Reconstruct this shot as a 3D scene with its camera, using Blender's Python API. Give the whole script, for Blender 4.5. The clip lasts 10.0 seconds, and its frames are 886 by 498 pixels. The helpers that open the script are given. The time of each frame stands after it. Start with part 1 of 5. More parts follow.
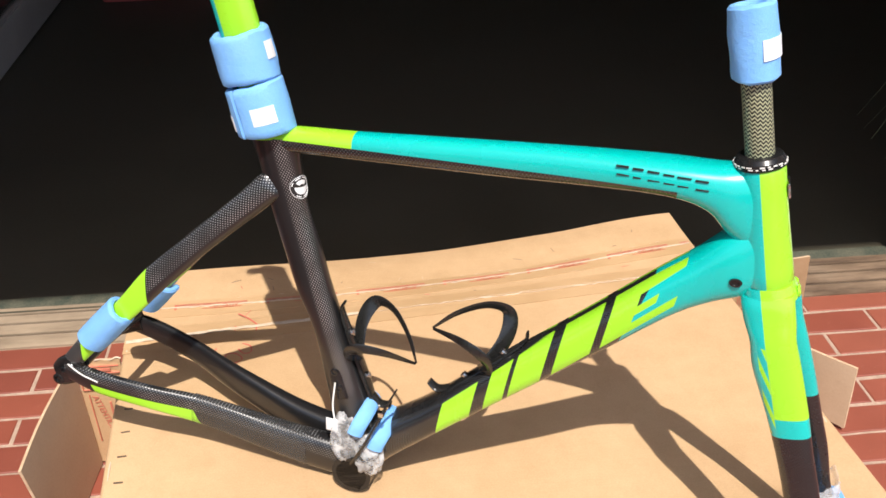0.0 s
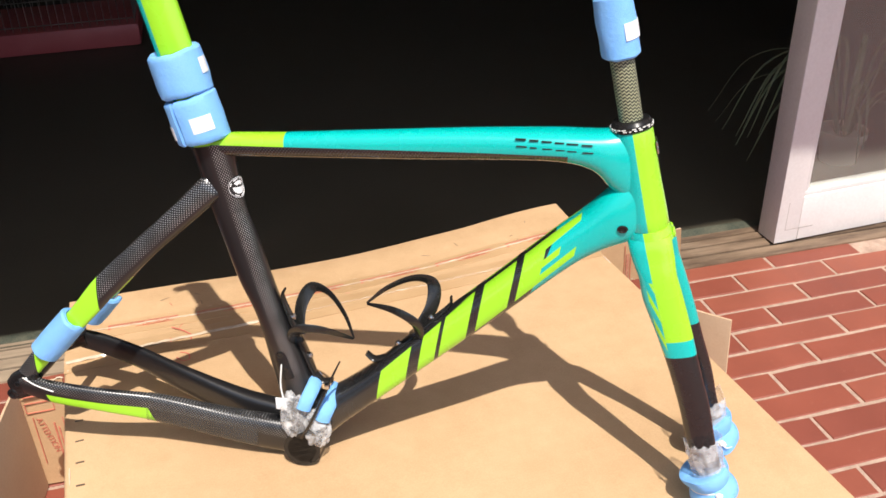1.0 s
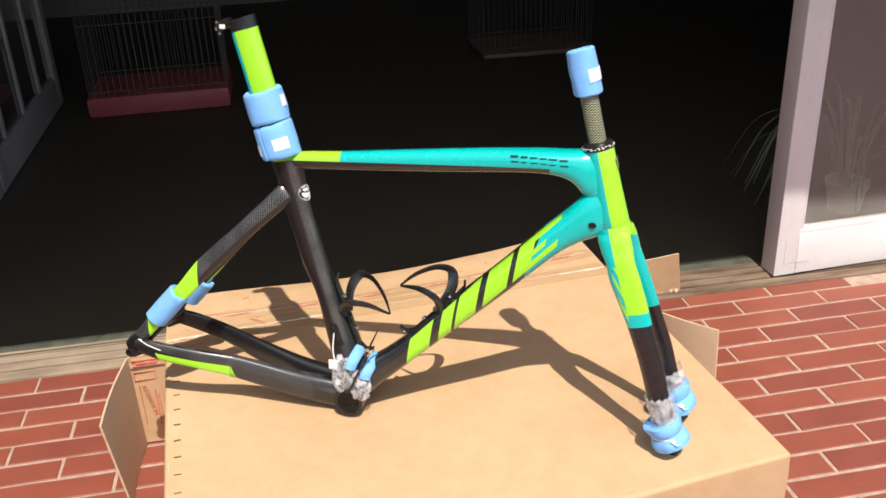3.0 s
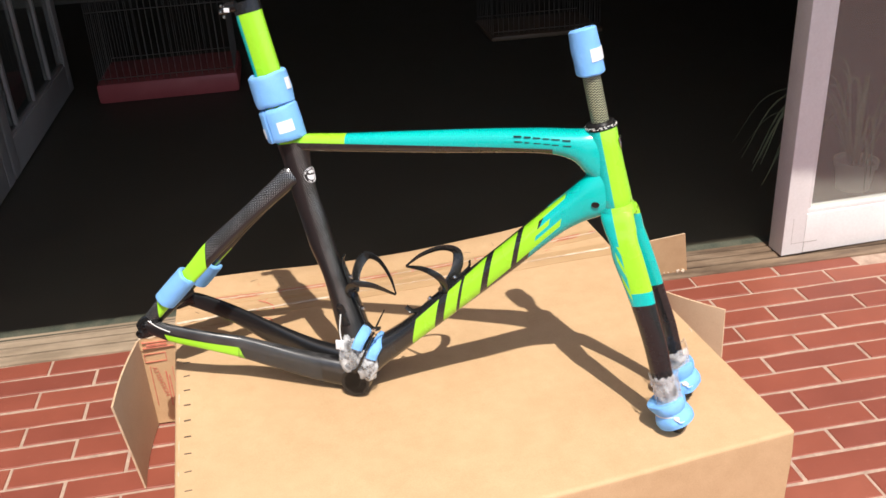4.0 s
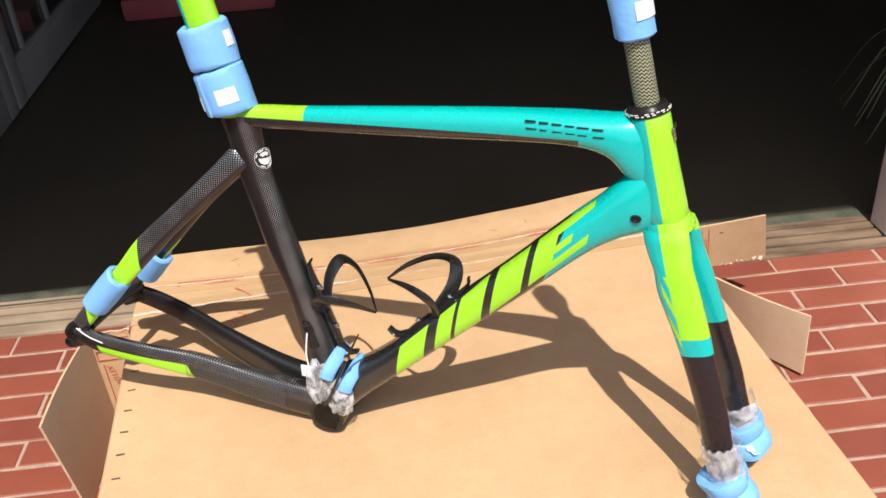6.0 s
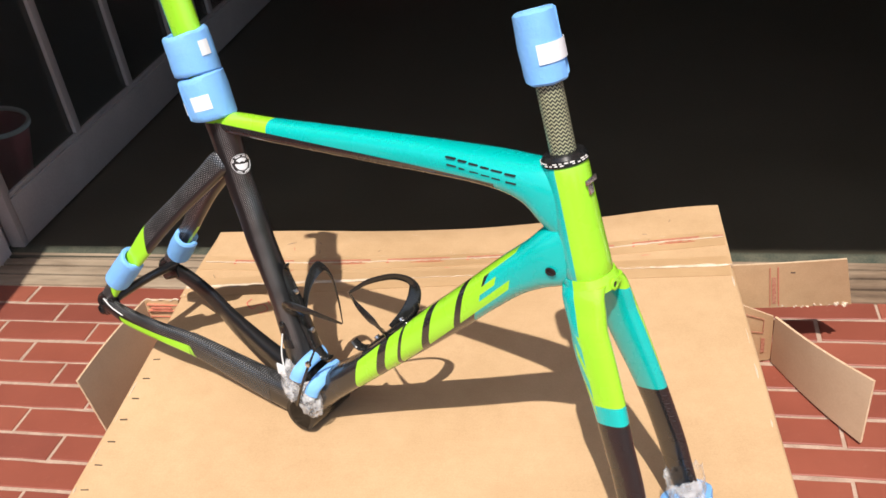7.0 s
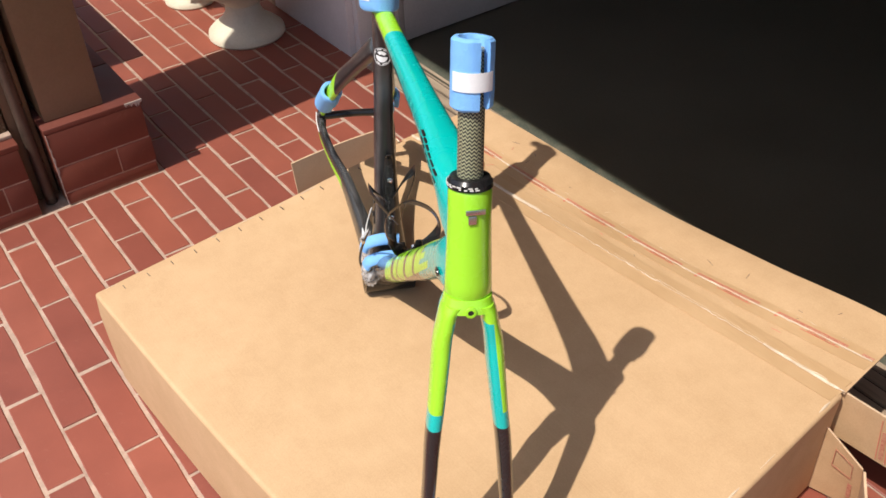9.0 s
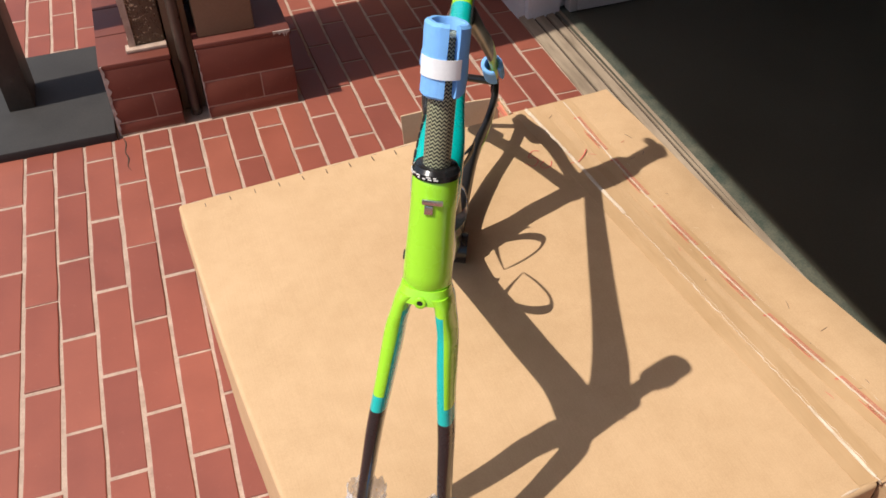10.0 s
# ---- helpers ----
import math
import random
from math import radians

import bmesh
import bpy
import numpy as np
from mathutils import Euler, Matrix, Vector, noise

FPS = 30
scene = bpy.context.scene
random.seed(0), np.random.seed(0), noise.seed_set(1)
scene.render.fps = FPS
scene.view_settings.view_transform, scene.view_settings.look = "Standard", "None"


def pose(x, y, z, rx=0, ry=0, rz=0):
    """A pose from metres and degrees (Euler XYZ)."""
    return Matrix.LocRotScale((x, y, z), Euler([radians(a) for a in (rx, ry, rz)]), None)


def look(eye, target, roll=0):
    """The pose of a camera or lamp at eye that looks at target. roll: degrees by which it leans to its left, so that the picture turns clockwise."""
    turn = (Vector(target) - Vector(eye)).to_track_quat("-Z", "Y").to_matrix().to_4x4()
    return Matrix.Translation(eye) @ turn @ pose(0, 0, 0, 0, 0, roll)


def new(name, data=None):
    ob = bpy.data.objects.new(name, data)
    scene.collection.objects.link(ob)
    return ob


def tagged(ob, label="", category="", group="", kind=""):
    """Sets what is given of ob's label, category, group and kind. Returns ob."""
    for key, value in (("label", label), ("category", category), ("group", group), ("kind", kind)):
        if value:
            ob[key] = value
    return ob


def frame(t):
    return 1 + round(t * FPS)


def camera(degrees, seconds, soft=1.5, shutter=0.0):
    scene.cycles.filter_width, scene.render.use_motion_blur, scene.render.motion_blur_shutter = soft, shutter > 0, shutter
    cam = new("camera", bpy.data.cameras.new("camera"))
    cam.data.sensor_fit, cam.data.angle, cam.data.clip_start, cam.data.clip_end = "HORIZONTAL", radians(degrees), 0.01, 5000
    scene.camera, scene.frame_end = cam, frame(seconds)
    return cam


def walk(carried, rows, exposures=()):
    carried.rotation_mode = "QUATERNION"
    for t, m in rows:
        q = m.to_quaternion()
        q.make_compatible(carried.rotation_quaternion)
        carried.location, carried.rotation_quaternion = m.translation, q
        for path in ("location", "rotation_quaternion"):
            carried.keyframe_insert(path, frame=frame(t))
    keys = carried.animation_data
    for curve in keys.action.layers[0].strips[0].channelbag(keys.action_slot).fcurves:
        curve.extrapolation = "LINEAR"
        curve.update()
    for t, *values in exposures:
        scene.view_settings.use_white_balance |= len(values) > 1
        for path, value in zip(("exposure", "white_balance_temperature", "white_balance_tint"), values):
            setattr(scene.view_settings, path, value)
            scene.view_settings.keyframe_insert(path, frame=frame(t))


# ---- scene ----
cam = camera(51.7, 10.0, soft=1.6)
PATH = [
    (0, (0.068, -0.025, 1.169), (0.24, 1.65, 0.091), -0.5),
    (0.5, (0.047, -0.07, 1.175), (0.356, 1.594, 0.109), -1.6),
    (1, (-0.012, -0.183, 1.18), (0.417, 1.491, 0.173), -1.5),
    (1.5, (-0.012, -0.29, 1.204), (0.336, 1.438, 0.258), -1.7),
    (2, (0.024, -0.437, 1.231), (0.281, 1.343, 0.356), -1.9),
    (3.5, (-0.03, -0.588, 1.243), (0.283, 1.189, 0.38), -2.7),
    (4, (-0.006, -0.592, 1.242), (0.263, 1.178, 0.349), -3.3),
    (4.5, (0.069, -0.581, 1.238), (0.243, 1.2, 0.345), -3.1),
    (5, (0.158, -0.547, 1.228), (0.26, 1.212, 0.283), -3.7),
    (5.5, (0.183, -0.405, 1.191), (0.317, 1.318, 0.185), -3.2),
    (6, (0.176, -0.194, 1.183), (0.256, 1.501, 0.123), -4.6),
    (6.2, (0.207, -0.166, 1.195), (0.193, 1.523, 0.123), -6.1),
    (7.3, (0.658, -0.022, 1.218), (0.041, 1.51, 0.091), -8.7),
    (7.5, (0.689, 0.072, 1.238), (-0.04, 1.515, 0.061), -9.4),
    (8, (0.82, 0.176, 1.317), (-0.146, 1.382, 0.047), -9.7),
    (8.5, (1.029, 0.215, 1.327), (-0.087, 1.263, 0.04), -5.2),
    (9, (1.114, 0.259, 1.323), (-0.15, 1.148, 0.055), -2.1),
    (9.5, (1.248, 0.355, 1.321), (-0.137, 0.989, 0.025), -1.6),
    (10, (1.202, 0.528, 1.321), (-0.225, 0.974, -0.007), -1.9),
]
walk(cam, [(t, look(eye, target, roll)) for t, eye, target, roll in PATH],
     exposures=[(0.0, 0.40), (2.0, 0.39), (6.0, 0.34), (7.6, 0.30), (8.5, 0.24), (10.0, 0.12)])

# ---------------------------------------------------------------- light
SUN_DIR = Vector((0.040, -0.556, 1.0)).normalized()
world = bpy.data.worlds.new("sky")
scene.world = world
world.use_nodes = True
wn, wl = world.node_tree.nodes, world.node_tree.links
wn.clear()
w_out, w_bg, w_sky = wn.new("ShaderNodeOutputWorld"), wn.new("ShaderNodeBackground"), wn.new("ShaderNodeTexSky")
w_sky.sky_type, w_sky.sun_disc = "NISHITA", False
w_sky.dust_density, w_sky.ozone_density = 2.0, 1.5
w_sky.sun_elevation, w_sky.sun_rotation = math.asin(SUN_DIR.z), math.pi
w_bg.inputs["Strength"].default_value = 0.135
wl.new(w_sky.outputs[0], w_bg.inputs["Color"])
wl.new(w_bg.outputs[0], w_out.inputs["Surface"])
sun = new("sun", bpy.data.lights.new("sun", "SUN"))
sun.data.energy, sun.data.angle, sun.data.color = 4.2, radians(0.55), (1.0, 0.94, 0.86)
sun.matrix_world = look((0, 0, 0), -SUN_DIR)
sun.location = (0, -3, 6)


# ---------------------------------------------------------------- materials
class Mat:
    """A small node-building helper round one material."""

    def __init__(self, name, rough=0.6, metal=0.0, base=(0.5, 0.5, 0.5)):
        self.m = bpy.data.materials.new(name)
        self.m.use_nodes = True
        self.n, self.l = self.m.node_tree.nodes, self.m.node_tree.links
        self.p = self.n["Principled BSDF"]
        self.p.inputs["Roughness"].default_value = rough
        self.p.inputs["Metallic"].default_value = metal
        self.p.inputs["Base Color"].default_value = (*base, 1)
        self.tc = self.n.new("ShaderNodeTexCoord").outputs["Object"]

    def val(self, socket, v):
        if hasattr(v, "is_linked"):
            self.l.new(v, socket)
        else:
            socket.default_value = v

    def math(self, op, a, b=0.0, c=0.0):
        k = self.n.new("ShaderNodeMath")
        k.operation = op
        for s, v in zip(k.inputs, (a, b, c)):
            self.val(s, v)
        return k.outputs[0]

    def xyz(self, src=None):
        k = self.n.new("ShaderNodeSeparateXYZ")
        self.l.new(src or self.tc, k.inputs[0])
        return k.outputs[0], k.outputs[1], k.outputs[2]

    def noise(self, scale, detail=4.0, rough=0.6, src=None, stretch=None, offset=None):
        k = self.n.new("ShaderNodeTexNoise")
        k.inputs["Scale"].default_value, k.inputs["Detail"].default_value, k.inputs["Roughness"].default_value = scale, detail, rough
        vec = src or self.tc
        if stretch:
            mp = self.n.new("ShaderNodeMapping")
            mp.inputs["Scale"].default_value = stretch
            self.l.new(vec, mp.inputs[0])
            vec = mp.outputs[0]
        if offset is not None:
            ad = self.n.new("ShaderNodeVectorMath")
            ad.operation = "ADD"
            self.l.new(vec, ad.inputs[0])
            self.l.new(offset, ad.inputs[1])
            vec = ad.outputs[0]
        self.l.new(vec, k.inputs["Vector"])
        return k.outputs["Fac"]

    def ramp(self, fac, *stops):
        k = self.n.new("ShaderNodeValToRGB")
        while len(k.color_ramp.elements) < len(stops):
            k.color_ramp.elements.new(0.5)
        for e, (pos, col) in zip(k.color_ramp.elements, stops):
            e.position, e.color = pos, (*col, 1) if len(col) == 3 else col
        self.l.new(fac, k.inputs[0])
        return k.outputs[0]

    def mix(self, fac, a, b, kind="MIX"):
        k = self.n.new("ShaderNodeMix")
        k.data_type, k.blend_type = "RGBA", kind
        self.val(k.inputs[0], fac)
        for s, v in ((k.inputs[6], a), (k.inputs[7], b)):
            if isinstance(v, tuple):
                s.default_value = (*v, 1)
            else:
                self.l.new(v, s)
        return k.outputs[2]

    def color(self, v):
        self.val(self.p.inputs["Base Color"], (*v, 1) if isinstance(v, tuple) else v)
        return self

    def rough(self, v):
        self.val(self.p.inputs["Roughness"], v)
        return self

    def bump(self, height, strength=0.3, dist=0.002):
        k = self.n.new("ShaderNodeBump")
        k.inputs["Strength"].default_value, k.inputs["Distance"].default_value = strength, dist
        self.l.new(height, k.inputs["Height"])
        self.l.new(k.outputs[0], self.p.inputs["Normal"])
        return self

    def coat(self, v, rough=0.05):
        self.p.inputs["Coat Weight"].default_value, self.p.inputs["Coat Roughness"].default_value = v, rough
        return self

    def rand(self):
        return self.n.new("ShaderNodeObjectInfo").outputs["Random"]

    def island(self):
        return self.n.new("ShaderNodeNewGeometry").outputs["Random Per Island"]


def grained(name, c1, c2, scale=8.0, rough=0.6, bump=0.2, fine=180.0, dist=0.002, metal=0.0):
    """A plain surface with stains at one scale and grain at another."""
    a = Mat(name, rough, metal)
    big, small = a.noise(scale, 5), a.noise(fine, 3)
    f = a.math("MULTIPLY_ADD", small, 0.35, a.math("MULTIPLY", big, 0.65))
    a.color(a.ramp(f, (0.3, c1), (0.7, c2)))
    a.rough(a.math("MULTIPLY_ADD", big, 0.25, rough - 0.12))
    if bump:
        a.bump(f, bump, dist)
    return a.m


LIME, TEAL, CARBON = (0.345, 0.76, 0.03), (0.0, 0.48, 0.44), (0.012, 0.012, 0.013)


def step(a, x, edge, soft=0.0004):
    """0 below the edge, 1 above it."""
    k = a.n.new("ShaderNodeMapRange")
    a.val(k.inputs[0], x)
    k.inputs[1].default_value, k.inputs[2].default_value = edge - soft, edge + soft
    return k.outputs[0]


def span(a, x, lo, hi, soft=0.0004):
    return a.math("MULTIPLY", step(a, x, lo, soft), a.math("SUBTRACT", 1.0, step(a, x, hi, soft)))


def weave(a, size=0.0044, strength=0.09, lay="level"):
    """Light and dark squares of a plain carbon weave under lacquer; lay tells how the cloth runs on the tube and where
    its glints are painted.
    """
    u, y, v = a.xyz()
    # keeps the pale squares to the strips where the weave catches light
    glint = 1.0
    along = a.math("MULTIPLY", a.math("ADD", u, v), 0.70711)
    aside = a.math("MULTIPLY", a.math("SUBTRACT", v, u), 0.70711)
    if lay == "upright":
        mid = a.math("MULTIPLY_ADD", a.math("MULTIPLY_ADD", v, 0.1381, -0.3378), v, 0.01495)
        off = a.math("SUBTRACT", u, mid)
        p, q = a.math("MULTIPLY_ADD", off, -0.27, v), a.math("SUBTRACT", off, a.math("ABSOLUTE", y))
        glint = span(a, off, 0.0040, 0.0190, 0.003)
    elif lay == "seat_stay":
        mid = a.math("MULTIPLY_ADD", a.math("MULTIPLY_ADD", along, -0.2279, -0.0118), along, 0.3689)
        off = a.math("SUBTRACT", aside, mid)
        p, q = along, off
        glint = step(a, off, -0.0060, 0.0015)
    # painted glint weakens towards the bracket and is left off the far stay
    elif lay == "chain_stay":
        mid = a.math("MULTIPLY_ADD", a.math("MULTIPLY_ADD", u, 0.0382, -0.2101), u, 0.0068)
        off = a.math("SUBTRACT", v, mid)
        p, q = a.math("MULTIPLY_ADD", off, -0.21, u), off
        glint = a.math("MULTIPLY", a.math("MULTIPLY", step(a, off, 0.0040, 0.0015), a.math("SUBTRACT", 0.45, a.math("MULTIPLY", u, 0.6))), a.math("SUBTRACT", 1.0, step(a, y, 0.0)))
    elif lay == "slanted":
        p, q = along, a.math("SUBTRACT", aside, a.math("ABSOLUTE", y))
    elif lay == "leg":
        p, q = v, a.math("SUBTRACT", u, a.math("ABSOLUTE", y))
    else:
        p, q = u, a.math("SUBTRACT", v, a.math("ABSOLUTE", y))
    turn = 2 * math.pi / size
    one = a.math("SINE", a.math("MULTIPLY", p, turn))
    two = a.math("SINE", a.math("MULTIPLY", q, turn))
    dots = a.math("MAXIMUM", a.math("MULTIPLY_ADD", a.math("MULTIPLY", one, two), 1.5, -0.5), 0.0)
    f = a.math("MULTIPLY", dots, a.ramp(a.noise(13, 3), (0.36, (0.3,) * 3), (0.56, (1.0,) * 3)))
    f = a.math("MULTIPLY", f, glint)
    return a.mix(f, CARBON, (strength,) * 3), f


def lacquer(a, rough=0.22):
    a.rough(a.math("MULTIPLY_ADD", a.noise(25, 3), 0.1, rough))
    return a.coat(0.6, 0.06).m


def top_tube_paint():
    a = Mat("top_tube_paint")
    u, y, v = a.xyz()
    weaved, _ = weave(a)
    paint = a.mix(step(a, u, -0.0075), LIME, TEAL)
    low = a.math("MAXIMUM", step(a, a.math("MULTIPLY_ADD", u, -0.031, v), 0.4617), step(a, u, 0.352))
    front = step(a, a.math("MULTIPLY_ADD", v, 0.2456, u), 0.5497)
    a.color(a.mix(front, a.mix(low, weaved, paint), LIME))
    return lacquer(a)


def down_tube_paint():
    """Carbon with a row of slanted lime blocks, running into teal at the head."""
    a = Mat("down_tube_paint")
    u, y, v = a.xyz()
    weaved, _ = weave(a, lay="slanted")
    teal = step(a, a.math("MULTIPLY_ADD", v, -0.34, u), 0.2196)
    front = step(a, a.math("MULTIPLY_ADD", v, 0.2456, u), 0.5497)
    ground = a.mix(front, a.mix(teal, weaved, TEAL), LIME)
    s = a.math("MULTIPLY", a.math("ADD", u, v), 0.70711)
    t = a.math("MULTIPLY", a.math("SUBTRACT", v, u), 0.70711)
    q = a.math("MULTIPLY_ADD", t, -1.38, s)
    band = span(a, t, -0.0195, 0.0200)
    blocks = None
    for lo, hi in ((0.153, 0.214), (0.2376, 0.2715), (0.280, 0.334), (0.352, 0.411), (0.4255, 0.466)):
        b = span(a, q, lo, hi)
        blocks = b if blocks is None else a.math("MAXIMUM", blocks, b)
    for t0, t1, hi in ((0.0095, 0.0200, 0.525), (-0.0055, 0.0015, 0.496), (-0.0195, -0.0110, 0.528)):
        blocks = a.math("MAXIMUM", blocks, a.math("MULTIPLY", span(a, t, t0, t1), span(a, q, 0.46, hi)))
    side = step(a, a.math("ABSOLUTE", y), 0.006)
    a.color(a.mix(a.math("MULTIPLY", a.math("MULTIPLY", blocks, band), side), ground, LIME))
    return lacquer(a)


def head_paint():
    """Teal behind, lime in front."""
    a = Mat("head_paint")
    u, y, v = a.xyz()
    a.color(a.mix(step(a, a.math("MULTIPLY_ADD", v, 0.2456, u), 0.5497), TEAL, LIME))
    return lacquer(a)


def fork_paint():
    """Lime front and outside, teal back and inside, bare carbon legs."""
    a = Mat("fork_paint")
    u, y, v = a.xyz()
    weaved, _ = weave(a, lay="leg", strength=0.04)
    across = a.math("MULTIPLY_ADD", u, -0.27, v)
    lime = step(a, a.math("MULTIPLY_ADD", v, 0.319, u), 0.5745)
    lime = a.math("MULTIPLY", lime, step(a, across, 0.1037))
    mid = a.math("MULTIPLY_ADD", v, -0.115, 0.0665)
    mid = a.math("SUBTRACT", mid, a.math("MULTIPLY", a.math("SUBTRACT", 1.0, step(a, y, 0.0)), 0.0075))
    inner = a.math("MULTIPLY", step(a, a.math("SUBTRACT", mid, a.math("ABSOLUTE", y)), -0.0015), a.math("SUBTRACT", 1.0, step(a, v, 0.357)))
    lime = a.math("MULTIPLY", lime, a.math("SUBTRACT", 1.0, inner))
    # short slanted lime bars reaching back over the teal on the outer side
    bars = span(a, a.math("FRACT", a.math("MULTIPLY", a.math("MULTIPLY_ADD", u, 1.5, v), 50.0)), 0.0, 0.42, 0.04)
    reach = span(a, a.math("MULTIPLY_ADD", v, 0.319, u), 0.5650, 0.5746)
    bars = a.math("MULTIPLY", a.math("MULTIPLY", bars, reach), span(a, v, 0.218, 0.318))
    lime = a.math("MAXIMUM", lime, a.math("MULTIPLY", bars, a.math("SUBTRACT", 1.0, inner)))
    a.color(a.mix(step(a, across, 0.081), weaved, a.mix(lime, TEAL, LIME)))
    return lacquer(a)


def stay_paint(name, lay, axis, lo, hi, c0, c1, low=None):
    """Woven carbon with a lime patch along part of its outer side; the stay's middle runs at c0 + c1 * u sideways."""
    a = Mat(name)
    u, y, v = a.xyz()
    mid = a.math("MULTIPLY_ADD", u, c1, c0)
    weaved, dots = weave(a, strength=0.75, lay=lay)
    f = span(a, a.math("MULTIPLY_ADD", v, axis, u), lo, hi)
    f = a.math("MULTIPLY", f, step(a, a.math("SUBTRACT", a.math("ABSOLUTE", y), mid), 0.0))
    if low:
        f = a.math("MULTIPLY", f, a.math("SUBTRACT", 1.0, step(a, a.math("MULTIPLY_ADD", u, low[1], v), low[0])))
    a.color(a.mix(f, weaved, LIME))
    # only the painted glint squares turn metallic
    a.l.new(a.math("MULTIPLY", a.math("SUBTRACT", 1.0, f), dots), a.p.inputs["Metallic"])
    a.rough(a.math("MULTIPLY_ADD", a.noise(25, 3), 0.1, 0.30))
    return a.coat(0.5, 0.16).m


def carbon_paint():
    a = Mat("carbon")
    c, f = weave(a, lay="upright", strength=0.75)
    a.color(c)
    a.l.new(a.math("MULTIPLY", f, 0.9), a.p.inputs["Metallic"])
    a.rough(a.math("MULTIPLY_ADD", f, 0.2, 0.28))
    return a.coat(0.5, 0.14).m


def post_paint():
    a = Mat("seat_post_paint")
    u, y, v = a.xyz()
    a.color(a.mix(step(a, a.math("MULTIPLY_ADD", v, 0.245, u), -0.0185), TEAL, LIME))
    return lacquer(a)


def zigzag_weave():
    """Coarse chevron weave of bare carbon and glass yarn on the steerer."""
    a = Mat("zigzag_weave", 0.35)
    u, y, v = a.xyz()
    uu = a.math("MULTIPLY_ADD", v, 0.2, u)
    ang = a.math("ARCTAN2", y, a.math("SUBTRACT", uu, 0.5265))
    tri = a.math("PINGPONG", a.math("MULTIPLY", ang, 2.75), 0.5)
    wave = a.math("FRACT", a.math("MULTIPLY_ADD", v, 245.0, a.math("MULTIPLY", tri, 1.4)))
    f = span(a, wave, 0.15, 0.58, 0.08)
    a.color(a.mix(f, (0.010, 0.010, 0.009), (0.42, 0.43, 0.27)))
    a.bump(f, 0.4, 0.0005)
    return a.m


def foam_mat():
    a = Mat("blue_foam", 0.75)
    f = a.noise(220, 4, 0.7)
    g = a.noise(22, 3)
    a.color(a.mix(g, (0.16, 0.42, 0.86), (0.24, 0.52, 0.92)))
    a.bump(a.math("ADD", f, a.math("MULTIPLY", g, 1.0)), 0.55, 0.0015)
    a.p.inputs["Subsurface Weight"].default_value = 0.15
    a.p.inputs["Subsurface Radius"].default_value = (0.004, 0.006, 0.01)
    return a.m


def cardboard_mat():
    """Kraft liner: faint flute lines, fibre specks, scuffs."""
    a = Mat("cardboard", 0.78)
    big, mid, fine = a.noise(3.0, 5), a.noise(28, 5), a.noise(420, 2)
    flute = a.noise(6, 2, stretch=(1.0, 40.0, 1.0))
    f = a.math("MULTIPLY_ADD", big, 0.45, a.math("MULTIPLY_ADD", mid, 0.25, a.math("MULTIPLY", fine, 0.3)))
    c = a.ramp(f, (0.34, (0.475, 0.300, 0.153)), (0.66, (0.61, 0.405, 0.228)))
    scuff = a.ramp(a.noise(11, 6, 0.7), (0.66, (0.0,) * 3), (0.74, (1.0,) * 3))
    a.color(a.mix(a.math("MULTIPLY", scuff, 0.22), c, (0.40, 0.245, 0.12)))
    a.bump(a.math("ADD", a.math("MULTIPLY", flute, 0.6), a.math("MULTIPLY", mid, 0.4)), 0.22, 0.002)
    return a.m


def taped_mat():
    """Kraft liner seen through clear packing tape: a little deeper in tone, shiny, wrinkled."""
    a = Mat("clear_taped_card", 0.3)
    big, wr = a.noise(5, 4), a.noise(16, 4, stretch=(1.0, 6.0, 1.0))
    a.color(a.ramp(big, (0.35, (0.485, 0.307, 0.158)), (0.68, (0.575, 0.378, 0.208))))
    a.rough(a.math("MULTIPLY_ADD", wr, 0.35, 0.2))
    a.bump(wr, 0.35, 0.003)
    return a.m


def brick_mat(name, per, deep=1.0):
    """Terracotta paver; each piece has its own tone."""
    a = Mat(name, 0.62)
    r = a.rand() if per == "object" else a.island()
    ofs = a.n.new("ShaderNodeCombineXYZ")
    a.l.new(a.math("MULTIPLY", r, 37.0), ofs.inputs[0])
    big, fine = a.noise(7, 5, 0.65, offset=ofs.outputs[0]), a.noise(260, 3)
    tone = a.ramp(r, (0.0, (0.222 * deep, 0.058 * deep, 0.038 * deep)), (0.5, (0.268 * deep, 0.071 * deep, 0.043 * deep)), (1.0, (0.298 * deep, 0.087 * deep, 0.053 * deep)))
    stain = a.ramp(big, (0.35, (0.89, 0.88, 0.88)), (0.7, (1.07, 1.06, 1.05)))
    c = a.mix(1.0, tone, stain, "MULTIPLY")
    dust_haze = a.ramp(a.noise(55, 6, 0.8), (0.58, (0.0,) * 3), (0.80, (1.0,) * 3))
    a.color(a.mix(a.math("MULTIPLY", dust_haze, 0.3), c, (0.42, 0.2, 0.14)))
    a.rough(a.math("MULTIPLY_ADD", big, 0.3, 0.42))
    a.bump(a.math("MULTIPLY_ADD", fine, 0.4, big), 0.25, 0.0015)
    return a.m


